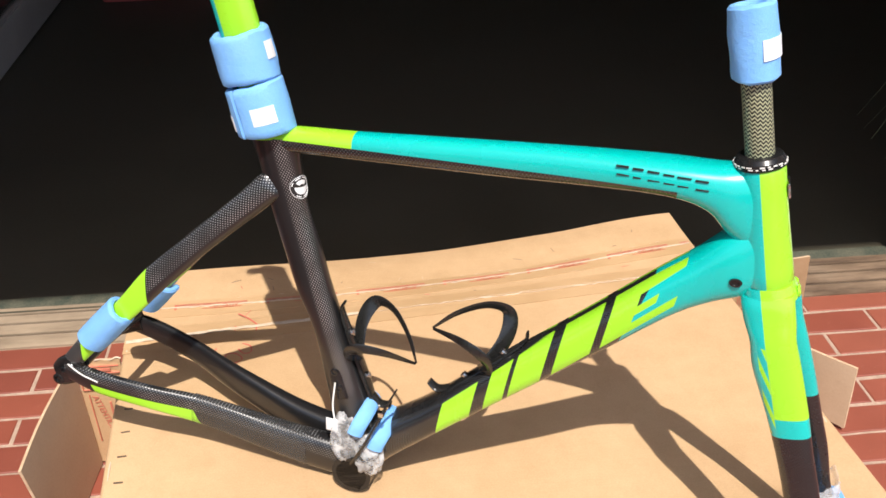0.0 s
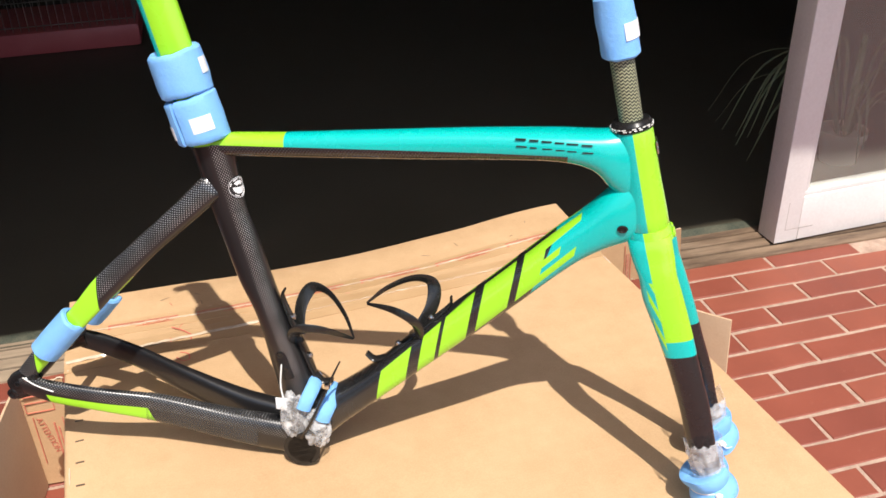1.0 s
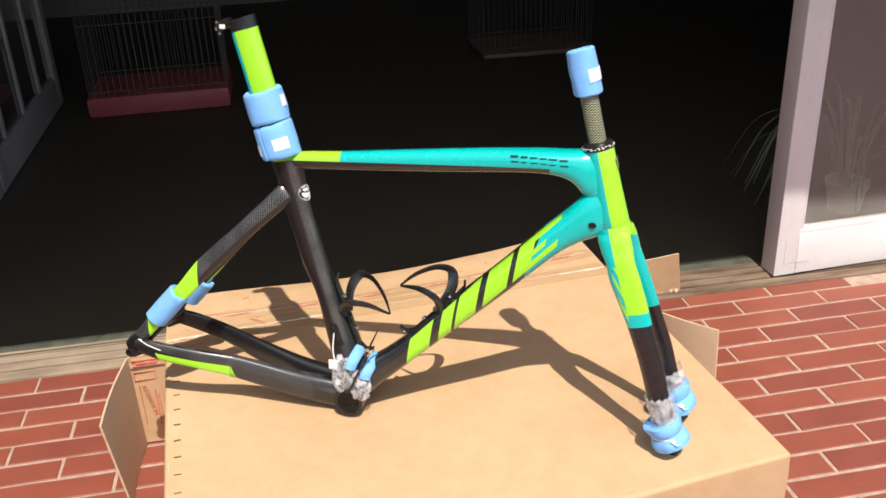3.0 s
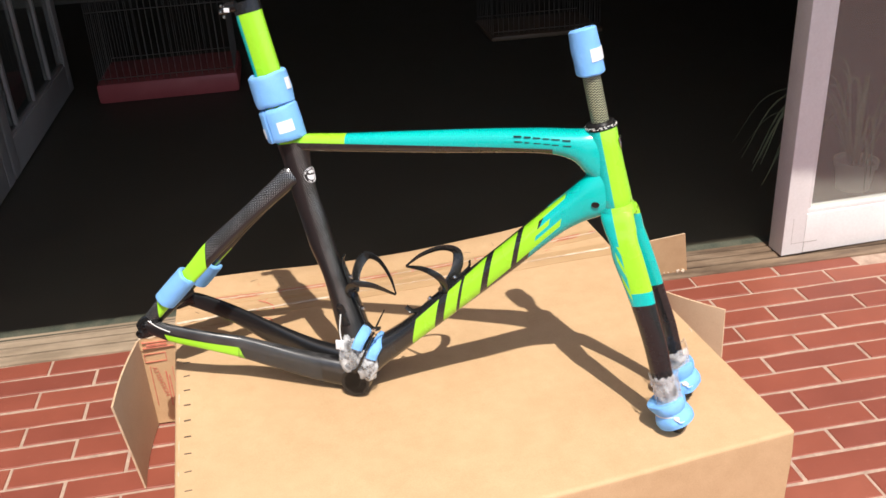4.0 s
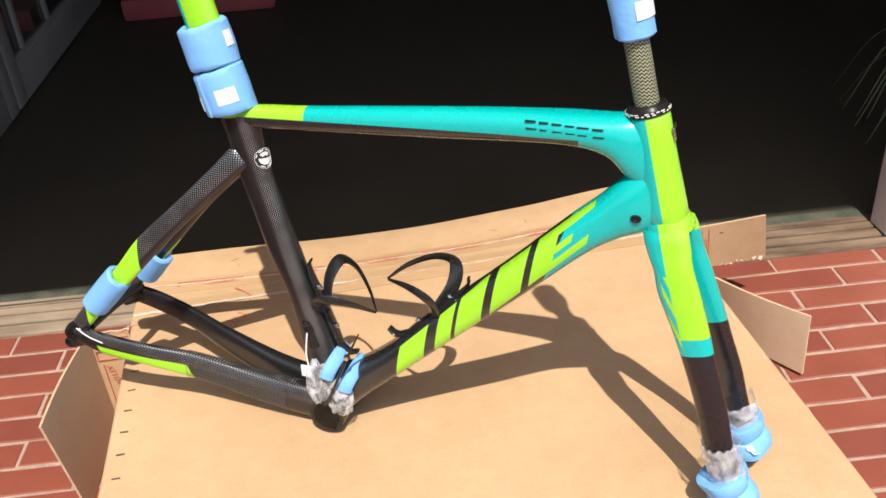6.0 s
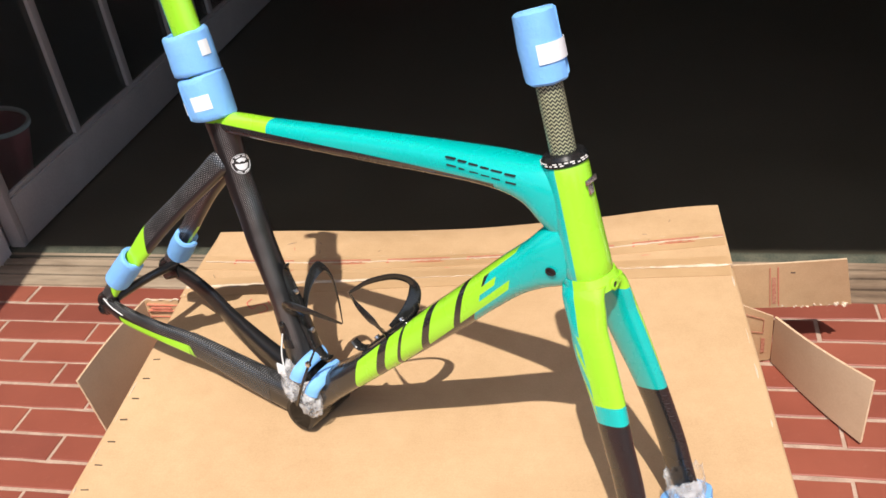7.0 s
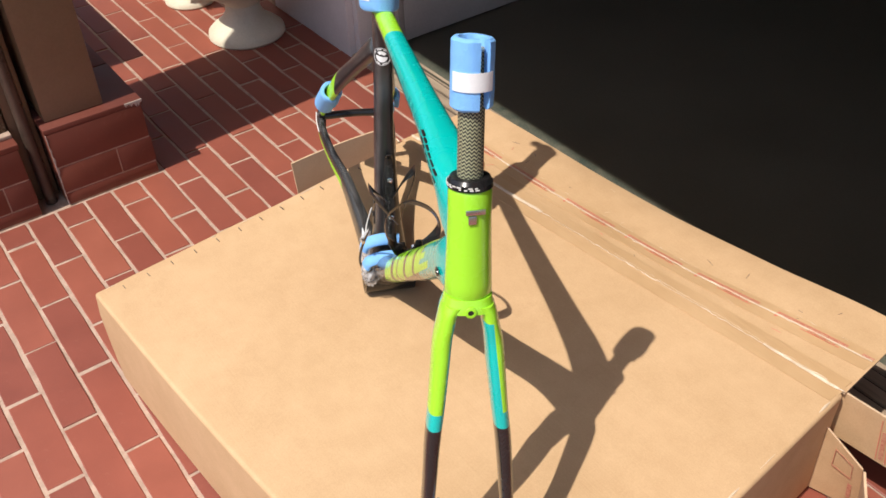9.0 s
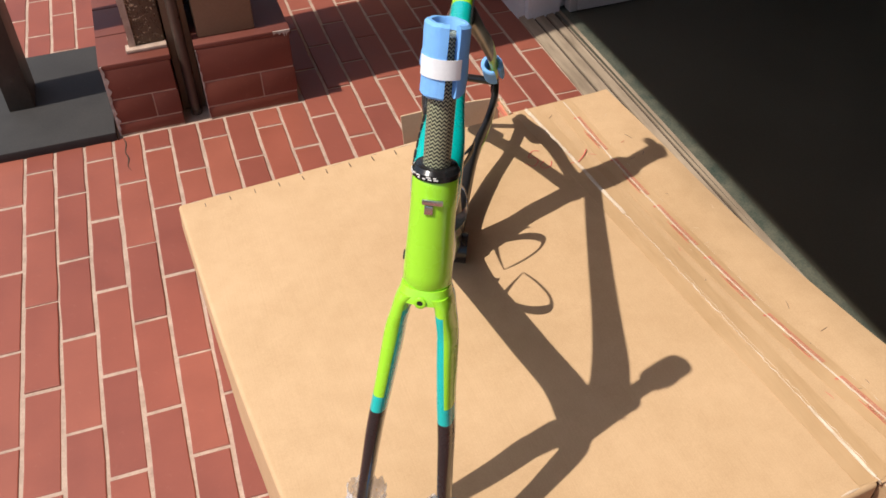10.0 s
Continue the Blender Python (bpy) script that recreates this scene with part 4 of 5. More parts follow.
def strip(s0, s1, t0, t1, z, mat, name, label="", n=30, wob=0.0, along=True):
    """A thin ribbon on the flap from s0 to s1; along follows the swing of the taped band."""
    bm = bmesh.new()
    loops = []
    for i in range(n + 1):
        s = s0 + (s1 - s0) * i / n
        d = drift(s) if along else 0.0
        top = []
        for k in range(4):
            t = t0 + (t1 - t0) * k / 3 + d
            p = across(s, t)
            top.append(Vector((p.x, p.y, p.z + z + on_flap(s, t) + wob * abs(noise.noise(Vector((s * 40, k, 4.0)))))))
        loops.append(top + [p - Vector((0, 0, 0.0006)) for p in top[::-1]])
    rings(bm, loops)
    return part(name, bm, mat, carton, label)


rnd = random.Random(21)
strip(0.001, 0.996, -0.013, 0.010, 0.0004, M["card"], "crease_fold", n=80, along=False)
strip(0.004, 0.992, 0.0615, 0.1060, 0.0007, M["taped"], "packing_tape", "clear packing tape over the card", n=80)
strip(0.002, 0.994, -0.0300, 0.0290, 0.0009, M["taped"], "packing_tape", "clear packing tape over the card", n=80, along=False)
for lo in (0.069, 0.221, 0.373, 0.525, 0.677, 0.829):
    hi = lo + 0.119
    strip(lo, hi, 0.0882, 0.0922, 0.0017, M["faded_red"], "printed_band", n=14, wob=0.0003)
    strip(lo, hi, 0.0932, 0.0942, 0.0018, M["red"], "printed_line", n=14, wob=0.0003)
    strip(lo + 0.046, hi - 0.008, 0.0792, 0.0802, 0.0018, M["red"], "printed_line", n=14, wob=0.0003)
    strip(lo, lo + 0.004, 0.0800, 0.0930, 0.0018, M["red"], "printed_line", n=4, wob=0.0003)
    sm = hi - 0.038
    t = 0.0820 + drift(sm)
    p = across(sm, t)
    word = words("ATTENTION", 0.0085, M["red"], Matrix.Identity(4), "printed_word", carton)
    word.matrix_world = Matrix.Translation((p.x, p.y, p.z + on_flap(sm, t) + 0.0024)) @ Matrix.Rotation(radians(180 + 6.5), 4, "Z")
strip(0.972, 0.990, 0.0882, 0.0935, 0.0018, M["faded_red"], "printed_band", n=6, wob=0.0003)
strip(0.010, 0.990, 0.0846, 0.0876, 0.0019, M["tape_fold"], "tape_ridge", "pale puckered ridge of clear tape", n=140, wob=0.0016)
strip(0.004, 0.380, -0.0045, 0.0030, 0.0022, M["tape_fold"], "tape_ridge", "pale puckered ridge of clear tape", n=90, wob=0.0022, along=False)
strip(0.860, 0.990, -0.0030, 0.0022, 0.0020, M["tape_fold"], "tape_ridge", "pale puckered ridge of clear tape", n=60, wob=0.0022, along=False)


def wrinkle(t, r, seed, s0=0.0, s1=1.0, z=0.0006):
    """A raised fold of tape that runs along the far edge."""
    rnd = random.Random(seed)
    pts = []
    n = int(150 * (s1 - s0)) + 4
    for i in range(n):
        s = s0 + (s1 - s0) * i / (n - 1)
        tt = t + rnd.gauss(0, 0.0009) + (drift(s) if t > 0.03 else 0.0)
        p = across(s, tt)
        pts.append((p.x, p.y, p.z + z + on_flap(s, tt), r * (0.30 + 1.0 * max(0.0, 0.7 * noise.noise(Vector((s * 9, seed * 3.7, 0))) + 0.9 * noise.noise(Vector((s * 55, seed, 5)))))))
    return part("tape_fold", sweep(pts, 2, 8, 0.8), M["tape_fold"], carton, angle=180)


wrinkle(-0.0005, 0.0014, 1, z=0.0016)
wrinkle(0.0060, 0.0009, 2, 0.55, 0.97, 0.0010)
wrinkle(0.0860, 0.0012, 3, 0.01, 0.98, 0.0014)
wrinkle(0.1055, 0.0007, 5, 0.05, 0.99, 0.0004)
for k in range(26):
    s, t = rnd.uniform(0.02, 0.97), rnd.uniform(0.02, 0.17)
    p = across(s, t)
    a, ln = rnd.uniform(0, 3.14), rnd.uniform(0.002, 0.010)
    d = Vector((math.cos(a), math.sin(a), 0)) * ln
    z = p.z + on_flap(s, t) + 0.0004
    part("scuff_mark", sweep([(p.x - d.x, p.y - d.y, z, 0.0004), (p.x, p.y + 0.0006, z + 0.0002, 0.0007), (p.x + d.x, p.y + d.y, z, 0.0003)], 2, 6, 0.5), M["red"] if k % 6 == 0 else M["brown"] if k % 2 else M["card_edge"], carton)
for x, y in ((0.745, 0.590), (0.697, 0.560), (0.704, 0.563)):
    st = part("staple", box(-0.0035, 0.0035, -0.0006, 0.0006, -0.001, 0.0010, 0.0003), M["staple"], carton)
    st.matrix_world = pose(x, y, lid(x, y) - 0.0006, 0, 0, 60)
for x, z in ((0.800, 0.219), (0.803, 0.208), (0.795, 0.226)):
    y = 1.314 + 0.03 * (x - 0.702) / 0.21 - 0.012
    part("scuff_mark", box(x - 0.004, x + 0.004, y - 0.001, y + 0.002, z - 0.0015, z + 0.0015, 0.0005), M["staple"], carton)
# crushed near corner
ragged("crushed_corner", (0.735, 0.566, 0.2205), (0.764, 0.564, 0.219), 0.006, carton, "crushed pale corner of the box", 17, (1, 0, 0), "card")


def print_on(corners, s0, s1, t0, t1, mat):
    """A thin printed patch on the outer side of a flap, given shares of its width and height."""
    c = [Vector(p) for p in corners]
    nrm = (c[1] - c[0]).cross(c[3] - c[0]).normalized()
    if nrm.y > 0:
        nrm = -nrm
    at = lambda s, t: (c[0] * (1 - s) + c[1] * s) * (1 - t) + (c[3] * (1 - s) + c[2] * s) * t + nrm * 0.0034
    return part("printed_line", sheet([at(s0, t0), at(s1, t0), at(s1, t1), at(s0, t1)], 4, 4, 0.0006), mat, carton)


upper = ((0.702, 1.316, 0.125), (0.915, 1.347, 0.118), (0.890, 1.318, 0.238), (0.702, 1.312, 0.221))
print_on(upper, 0.385, 0.396, 0.05, 0.95, M["red"])
print_on(upper, 0.335, 0.372, 0.10, 0.72, M["faded_red"])
print_on(upper, 0.315, 0.322, 0.05, 0.95, M["red"])
ragged("torn_edge", (0.780, 1.3255, 0.125), (0.909, 1.3430, 0.121), 0.0085, carton, "ragged pale torn edge of the flap", 23, (0, 0, 1), "tape_fold")
inner = ((0.706, 1.290, 0.010), (0.778, 1.318, 0.004), (0.772, 1.286, 0.132), (0.706, 1.284, 0.160))
for a in ((0.25, 0.75, 0.88, 0.895), (0.25, 0.75, 0.60, 0.615), (0.25, 0.27, 0.60, 0.895), (0.73, 0.75, 0.60, 0.895), (0.70, 0.80, 0.20, 0.50)):
    print_on(inner, *a, M["faded_red"])


def edge_wear(a, b, seed, count):
    """Small rubbed spots where the liner has worn off along an edge of the box."""
    rnd = random.Random(seed)
    for k in range(count):
        t = rnd.random()
        c = a.lerp(b, t)
        d = (b - a).normalized()
        ln, w = rnd.uniform(0.004, 0.022), rnd.uniform(0.0008, 0.0022)
        inward = Vector((0.21 - c.x, 0.87 - c.y, 0)).normalized()
        p = c + inward * rnd.uniform(0.0075, 0.0105)
        z = lid(p.x, p.y) + sag(p.x, p.y) - 0.0002
        part("worn_spot", sweep([(p.x - d.x * ln, p.y - d.y * ln, z, w * 0.3), (p.x, p.y, z + 0.0008, w), (p.x + d.x * ln, p.y + d.y * ln, z, w * 0.3)], 3, 7, 0.7), M["scuffed"], carton)


edge_wear(NR, FR, 5, 4)
edge_wear(NL, FL, 7, 6)


# ---------------------------------------------------------------- bicycle frame
LEAN = pose(0.0516, 0.8851, 0.2489, -4.995, 0.896, -23.459)
bike = thing("bicycle_frame", "lime, teal and bare carbon road bicycle frame standing on the box", "bicycle frame", LEAN)


def L(u, v, w=0.0):
    """A place in the frame's own axes: along, up, towards the near side."""
    return (u, -w, v)


top_tube = part("top_tube", tube_between([
        (-0.1122, 0.4664, -0.1010, 0.4384, 0, 0.0150), (-0.0801, 0.4718, -0.0746, 0.4417, 0, 0.0149), (-0.0100, 0.4757, -0.0082, 0.4443, 0, 0.0156),
        (0.0799, 0.4828, 0.0819, 0.4479, 0, 0.0170), (0.1698, 0.4897, 0.1718, 0.4516, 0, 0.0185), (0.2547, 0.4955, 0.2575, 0.4567, 0, 0.0214),
        (0.3346, 0.4992, 0.3404, 0.4596, 0, 0.0266), (0.3820, 0.5002, 0.3830, 0.4503, 0, 0.0275), (0.4110, 0.5025, 0.4085, 0.4260, 0, 0.0270),
        (0.4360, 0.5007, 0.4398, 0.4014, 0, 0.0205)], 6, 40, 2.5), M["top_tube"], bike, "teal top tube with a lime tail")
down_tube = part("down_tube", tube_between([
        (-0.0110, 0.0626, 0.0100, -0.0089, 0, 0.0346), (0.0395, 0.0907, 0.0502, 0.0351, 0, 0.0322), (0.0939, 0.1329, 0.1046, 0.0846, 0, 0.0292),
        (0.1703, 0.2049, 0.1868, 0.1579, 0, 0.0280), (0.2620, 0.2880, 0.2766, 0.2374, 0, 0.0274), (0.3428, 0.3644, 0.3628, 0.3161, 0, 0.0270),
        (0.3767, 0.3947, 0.4031, 0.3439, 0, 0.0275), (0.4037, 0.4227, 0.4358, 0.3584, 0, 0.0280), (0.4370, 0.4487, 0.4520, 0.3700, 0, 0.0235)], 6, 40, 2.7), M["down_tube"], bike, "carbon down tube with slanted lime blocks")
seat_tube = part("seat_tube", tube_between([
        (-0.0786, 0.4621, -0.1383, 0.4516, 0, 0.0159), (-0.0783, 0.4301, -0.1308, 0.4247, 0, 0.0157), (-0.0716, 0.3703, -0.1163, 0.3613, 0.0006, 0.0148),
        (-0.0565, 0.3205, -0.1026, 0.3108, 0.0010, 0.0150), (-0.0434, 0.2694, -0.0883, 0.2612, 0.0020, 0.0162), (-0.0264, 0.2112, -0.0663, 0.2049, 0.0020, 0.0184),
        (0.0001, 0.1336, -0.0510, 0.1279, 0.0008, 0.0224), (0.0200, 0.0696, -0.0373, 0.0618, 0, 0.0304), (0.0220, 0.0196, -0.0220, 0.0118, 0, 0.0356)], 6, 36, 2.5), M["carbon"], bike, "woven carbon seat tube")


def axis_tube(a, b, stations, k=40):
    """Round sections along the line a-b: share of its length, radius."""
    a, b = Vector(a), Vector(b)
    q = (b - a).to_track_quat("Z", "Y").to_matrix().to_4x4()
    ln = (b - a).length
    prof = [(0.0, stations[0][0] * ln)] + [(r, s * ln) for s, r in stations] + [(0.0, stations[-1][0] * ln)]
    return lathe(prof, k, m=Matrix.Translation(a) @ q)


HB, HT = L(0.4570, 0.3785), L(0.4270, 0.5040)
head_tube = part("head_tube", axis_tube(HB, HT, [(0.0, 0.0266), (0.015, 0.0276), (0.12, 0.0272), (0.5, 0.0254), (0.75, 0.0246), (0.97, 0.0246), (1.0, 0.0236)]), M["head"], bike, "head tube, teal behind and lime in front")
ax = (Vector(HT) - Vector(HB)).normalized()
hs = Vector(HT)
ring = part("headset_ring", axis_tube(hs + ax * 0.0006, hs + ax * 0.0126, [(0.0, 0.0245), (0.08, 0.0256), (0.55, 0.0252), (0.62, 0.0240), (0.95, 0.0225), (1.0, 0.0215)]), M["dark_metal"], bike, "glossy black headset ring with small white print")
part("steerer", axis_tube(hs + ax * 0.010, hs + ax * 0.150, [(0.0, 0.0144), (1.0, 0.0144)], 32), M["zigzag"], bike, "steerer tube in coarse zigzag weave")
q_ax = ax.to_track_quat("Z", "Y").to_matrix().to_4x4()
for k in range(16):
    th = -0.6 + k * 0.25
    for r, z, ln in ((0, 0.0064, 0.0030 + 0.0022 * (k * 7 % 5) / 4), (1, 0.0042, 0.0026 + 0.0020 * (k * 5 % 4) / 3)):
        if (k + 2 * r) % 5 == 3:
            continue
        bm = box(-ln / 2, ln / 2, -0.0004, 0.0004, -0.0006, 0.0006)
        bm.transform(Matrix.Translation(hs) @ q_ax @ Matrix.Rotation(th + r * 0.05, 4, "Z") @ Matrix.Translation((0, -0.02565, z)))
        part("print_bar", bm, M["white_plastic"], ring)

shell = bmesh.new()
bmesh.ops.create_cone(shell, cap_ends=False, segments=40, radius1=0.0275, radius2=0.0275, depth=0.088, matrix=Matrix.Translation(L(-0.003, 0.0080)) @ Matrix.Rotation(math.pi / 2, 4, "X"))
bmesh.ops.create_cone(shell, cap_ends=False, segments=40, radius1=0.0215, radius2=0.0215, depth=0.088, matrix=Matrix.Translation(L(-0.003, 0.0080)) @ Matrix.Rotation(math.pi / 2, 4, "X"))
rims = [e for e in shell.edges if e.is_boundary]
for side in (-1, 1):
    es = [e for e in rims if all(v.co.y * side > 0.04 for v in e.verts)]
    bmesh.ops.bridge_loops(shell, edges=es)
part("bottom_bracket_shell", shell, M["dark_metal"], bike, "open carbon bottom bracket shell")
part("bracket_bearing_seat", axis_tube(L(-0.003, 0.0080, -0.030), L(-0.003, 0.0080, 0.030), [(0.0, 0.0213), (1.0, 0.0213)]), M["dark_metal"], bike)

for side in (1, -1):
    part("chain_stay", tube_between([
        (-0.4095, 0.1121, -0.4046, 0.0817, 0.0680 * side, 0.0070), (-0.3593, 0.1053, -0.3627, 0.0704, 0.0690 * side, 0.0072), (-0.2899, 0.0926, -0.2932, 0.0551, 0.0590 * side, 0.0074),
        (-0.2135, 0.0773, -0.2172, 0.0325, 0.0400 * side, 0.0095), (-0.1162, 0.0536, -0.1199, 0.0031, 0.0260 * side, 0.0140), (-0.0480, 0.0438, -0.0480, -0.0110, 0.0200 * side, 0.0161),
        (-0.0050, 0.0360, -0.0050, -0.0160, 0.0160 * side, 0.0155)], 6, 28, 3.0), M["chain_stay"], bike, "woven carbon chain stay with a lime patch")
    part("seat_stay", tube_between([
        (-0.1163, 0.4141, -0.1004, 0.3955, 0.0080 * side, 0.0056), (-0.1229, 0.4114, -0.1000, 0.3860, 0.0095 * side, 0.0094), (-0.1315, 0.4051, -0.1077, 0.3787, 0.0116 * side, 0.0104),
        (-0.1525, 0.3840, -0.1299, 0.3589, 0.0170 * side, 0.0098), (-0.2118, 0.3292, -0.1910, 0.3060, 0.0300 * side, 0.0082), (-0.2755, 0.2721, -0.2523, 0.2460, 0.0455 * side, 0.0074),
        (-0.3172, 0.2226, -0.2951, 0.2012, 0.0555 * side, 0.0072), (-0.3695, 0.1680, -0.3485, 0.1497, 0.0620 * side, 0.0072), (-0.4082, 0.1226, -0.3887, 0.1059, 0.0661 * side, 0.0074)], 6, 24, 2.6), M["seat_stay"], bike, "slim carbon seat stay with a lime patch")
    drop = part("dropout", tube_between([
        (-0.432, 0.100, -0.420, 0.068, 0.0665 * side, 0.0055), (-0.422, 0.112, -0.410, 0.072, 0.0665 * side, 0.0065), (-0.404, 0.122, -0.392, 0.080, 0.0665 * side, 0.0075), (-0.384, 0.120, -0.378, 0.084, 0.0665 * side, 0.0065)], 5, 20, 3.0), M["dark_metal"], bike, "black dropout with axle slot")
    for (u, v), r in (((-0.425, 0.079), 0.0085), ((-0.412, 0.098), 0.0055), ((-0.398, 0.108), 0.004)):
        bm = lathe([(0.0, 0.0), (r, 0.0), (r, 0.0022), (r * 0.82, 0.003), (r * 0.55, 0.003), (r * 0.5, 0.0012), (0.0, 0.0012)], 20)
        bm.transform(Matrix.Translation(L(u, v, (0.0722 if r < 0.008 else 0.0705) * side)) @ Matrix.Rotation(math.pi / 2 * side, 4, "X"))
        part("bolt", bm, M["dark_metal"] if r > 0.004 else M["steel"], drop)
part("bridge", sweep([(*L(-0.385, 0.112, 0.062), 0.008), (*L(-0.383, 0.116, 0.0), 0.0075), (*L(-0.385, 0.112, -0.062), 0.008)], 8, 14), M["carbon"], bike)

part("clear_film", tube_between([(-0.2300, 0.0818, -0.2340, 0.0356, 0.0430, 0.0097), (-0.2135, 0.0779, -0.2172, 0.0319, 0.0400, 0.0101), (-0.1162, 0.0542, -0.1199, 0.0025, 0.0260, 0.0146), (-0.0700, 0.0468, -0.0720, -0.0078, 0.0225, 0.0160)], 6, 28, 3.0), M["film_wrap"], bike, "glossy clear film round the chain stay")
mount = part("derailleur_mount", tube_between([(-0.026, 0.166, -0.042, 0.161, 0.0180, 0.0030), (-0.022, 0.150, -0.040, 0.144, 0.0196, 0.0034), (-0.017, 0.130, -0.035, 0.124, 0.0218, 0.0034), (-0.013, 0.118, -0.031, 0.113, 0.0236, 0.0026)], 4, 18, 3.0), M["dark_metal"], bike, "black plate with two bolt holes")
for u, v, w in ((-0.033, 0.153, 0.0218), (-0.026, 0.131, 0.0242)):
    bm = lathe([(0.0, 0.0), (0.0052, 0.0), (0.0052, 0.0018), (0.0034, 0.0022), (0.0028, 0.0008), (0.0, 0.0008)], 18)
    bm.transform(Matrix.Translation(L(u, v, w)) @ Matrix.Rotation(math.pi / 2, 4, "X"))
    part("bolt", bm, M["dark_metal"], mount)

# round badge on the seat tube, cable port, head badge, model mark
def round_print(name, r0, r1, a0, a1, lift, mat, parent, label=""):
    """Part of a round sticker, bent round the front of the seat tube."""
    rr = [r0 + (r1 - r0) * i / 5 for i in range(6)]
    bm = lathe([(r, lift) for r in rr] + [(r, lift - 0.0006) for r in rr[::-1]], 40, a0, a1)
    R, th0 = 0.0155, radians(23)
    for v in bm.verts:
        th = th0 - v.co.x / R
        rad = R + v.co.z
        v.co = L(-0.0905 + rad * math.cos(th) - 0.11 * v.co.y, 0.3995 + v.co.y, rad * math.sin(th))
    return part(name, bm, M[mat], parent, label)


badge = round_print("badge", 0.0001, 0.0145, 0.0, 2 * math.pi, 0.0012, "ink", bike, "round black and white sticker")
for r0, r1, a0, a1 in ((0.0136, 0.0141, 0.0, 2 * math.pi), (0.0112, 0.0124, 0.3, 0.75), (0.0112, 0.0124, 0.95, 1.35), (0.0112, 0.0124, 1.6, 2.2), (0.0112, 0.0124, 2.5, 2.9), (0.0112, 0.0124, 4.0, 4.5), (0.0112, 0.0124, 4.8, 5.4), (0.0001, 0.0088, 3.0, 6.2), (0.0040, 0.0090, 0.6, 2.4)):
    round_print("badge_print", r0, r1, a0, a1, 0.0017, "paper", badge)
bm = lathe([(0.0, 0.0), (0.0058, 0.0), (0.0072, 0.001), (0.0066, 0.0022), (0.0042, 0.0022), (0.0036, 0.0006), (0.0, 0.0006)], 24)
bm.transform(Matrix.Translation(L(0.425, 0.383, 0.0282)) @ Matrix.Rotation(math.pi / 2, 4, "X") @ Matrix.Diagonal((0.95, 0.72, 1, 1)))
part("cable_port", bm, M["plastic"], bike, "dark oval cable port")
for k, (a, b) in enumerate(((0.289, 0.302), (0.306, 0.317), (0.321, 0.333), (0.337, 0.348), (0.351, 0.365), (0.369, 0.382))):
    base = 0.4812 - 0.032 * (a - 0.289)
    out = 0.0241 + 0.045 * (a - 0.289)
    for dz, ha, hb in ((0.0, a, b - (0.003 if k % 3 == 1 else 0.0)), (0.0088, a - 0.0015, b - 0.0015)):
        bm = box(ha, hb, -out - (0.0004 if dz else 0.0010), -out + 0.003, base + dz, base + dz + 0.0014, 0.0003)
        part("mark_bar", bm, M["ink"], bike)
fr = Vector(HB).lerp(Vector(HT), 0.80) + Vector((0.0255, 0.0, 0.006))
bm = box(-0.0014, 0.0008, -0.011, 0.011, 0.002, 0.008, 0.0006)
box(-0.0014, 0.0008, -0.008, 0.001, -0.009, 0.001, 0.0006, bm)
bm.transform(Matrix.Translation(fr) @ Matrix.Rotation(radians(-13), 4, "Y"))
part("head_badge", bm, M["steel"], bike, "small raised chrome emblem")

# ---- fork
# the fork stands turned a little in the head tube
TURN = LEAN @ Matrix.Translation(HB) @ Matrix.Rotation(radians(-8), 4, ax) @ Matrix.Translation(-Vector(HB))
fork = thing("fork", "lime and teal carbon fork fitted in the bicycle frame", "bicycle fork", TURN)
part("crown", tube_between([
        (0.4832, 0.3850, 0.4312, 0.3725, 0, 0.0274), (0.4885, 0.3765, 0.4340, 0.3635, 0, 0.0294), (0.4915, 0.3700, 0.4365, 0.3570, 0, 0.0312)], 5, 40, 2.6), M["fork"], fork, "lime fork crown with a brake bolt hole")
for side in (1, -1):
    part("blade", tube_between([
        (0.4880, 0.3770, 0.4345, 0.3640, 0.0150 * side, 0.0140), (0.4912, 0.3665, 0.4385, 0.3540, 0.0222 * side, 0.0108), (0.4960, 0.3500, 0.4450, 0.3385, 0.0258 * side, 0.0106), (0.5012, 0.3290, 0.4550, 0.3185, 0.0300 * side, 0.0112), (0.5124, 0.3001, 0.4635, 0.2894, 0.0328 * side, 0.0112),
        (0.5301, 0.2509, 0.4865, 0.2416, 0.0376 * side, 0.0103), (0.5463, 0.2012, 0.5079, 0.1927, 0.0433 * side, 0.0097), (0.5638, 0.1512, 0.5259, 0.1434, 0.0470 * side, 0.0088),
        (0.5790, 0.0953, 0.5433, 0.0881, 0.0510 * side, 0.0084), (0.5946, 0.0503, 0.5641, 0.0439, 0.0540 * side, 0.0086), (0.6035, 0.0123, 0.5816, 0.0086, 0.0554 * side, 0.0074)], 6, 28, 2.5), M["fork"], fork, "fork blade ending in bare woven carbon")
bm = lathe([(0.0, 0.0), (0.0068, 0.0), (0.0068, 0.0016), (0.0055, 0.0022), (0.0035, 0.0022), (0.0030, -0.004), (0.0, -0.004)], 22)
bm.transform(Matrix.Translation(L(0.4900, 0.3735)) @ Matrix.Rotation(radians(77), 4, "Y"))
part("brake_bolt_seat", bm, M["fork"], fork)
bm = lathe([(0.0, 0.0), (0.0034, 0.0), (0.0, 0.0004)], 18)
bm.transform(Matrix.Translation(L(0.4912, 0.3738)) @ Matrix.Rotation(radians(77), 4, "Y"))
part("brake_bolt_hole", bm, M["ink"], fork)

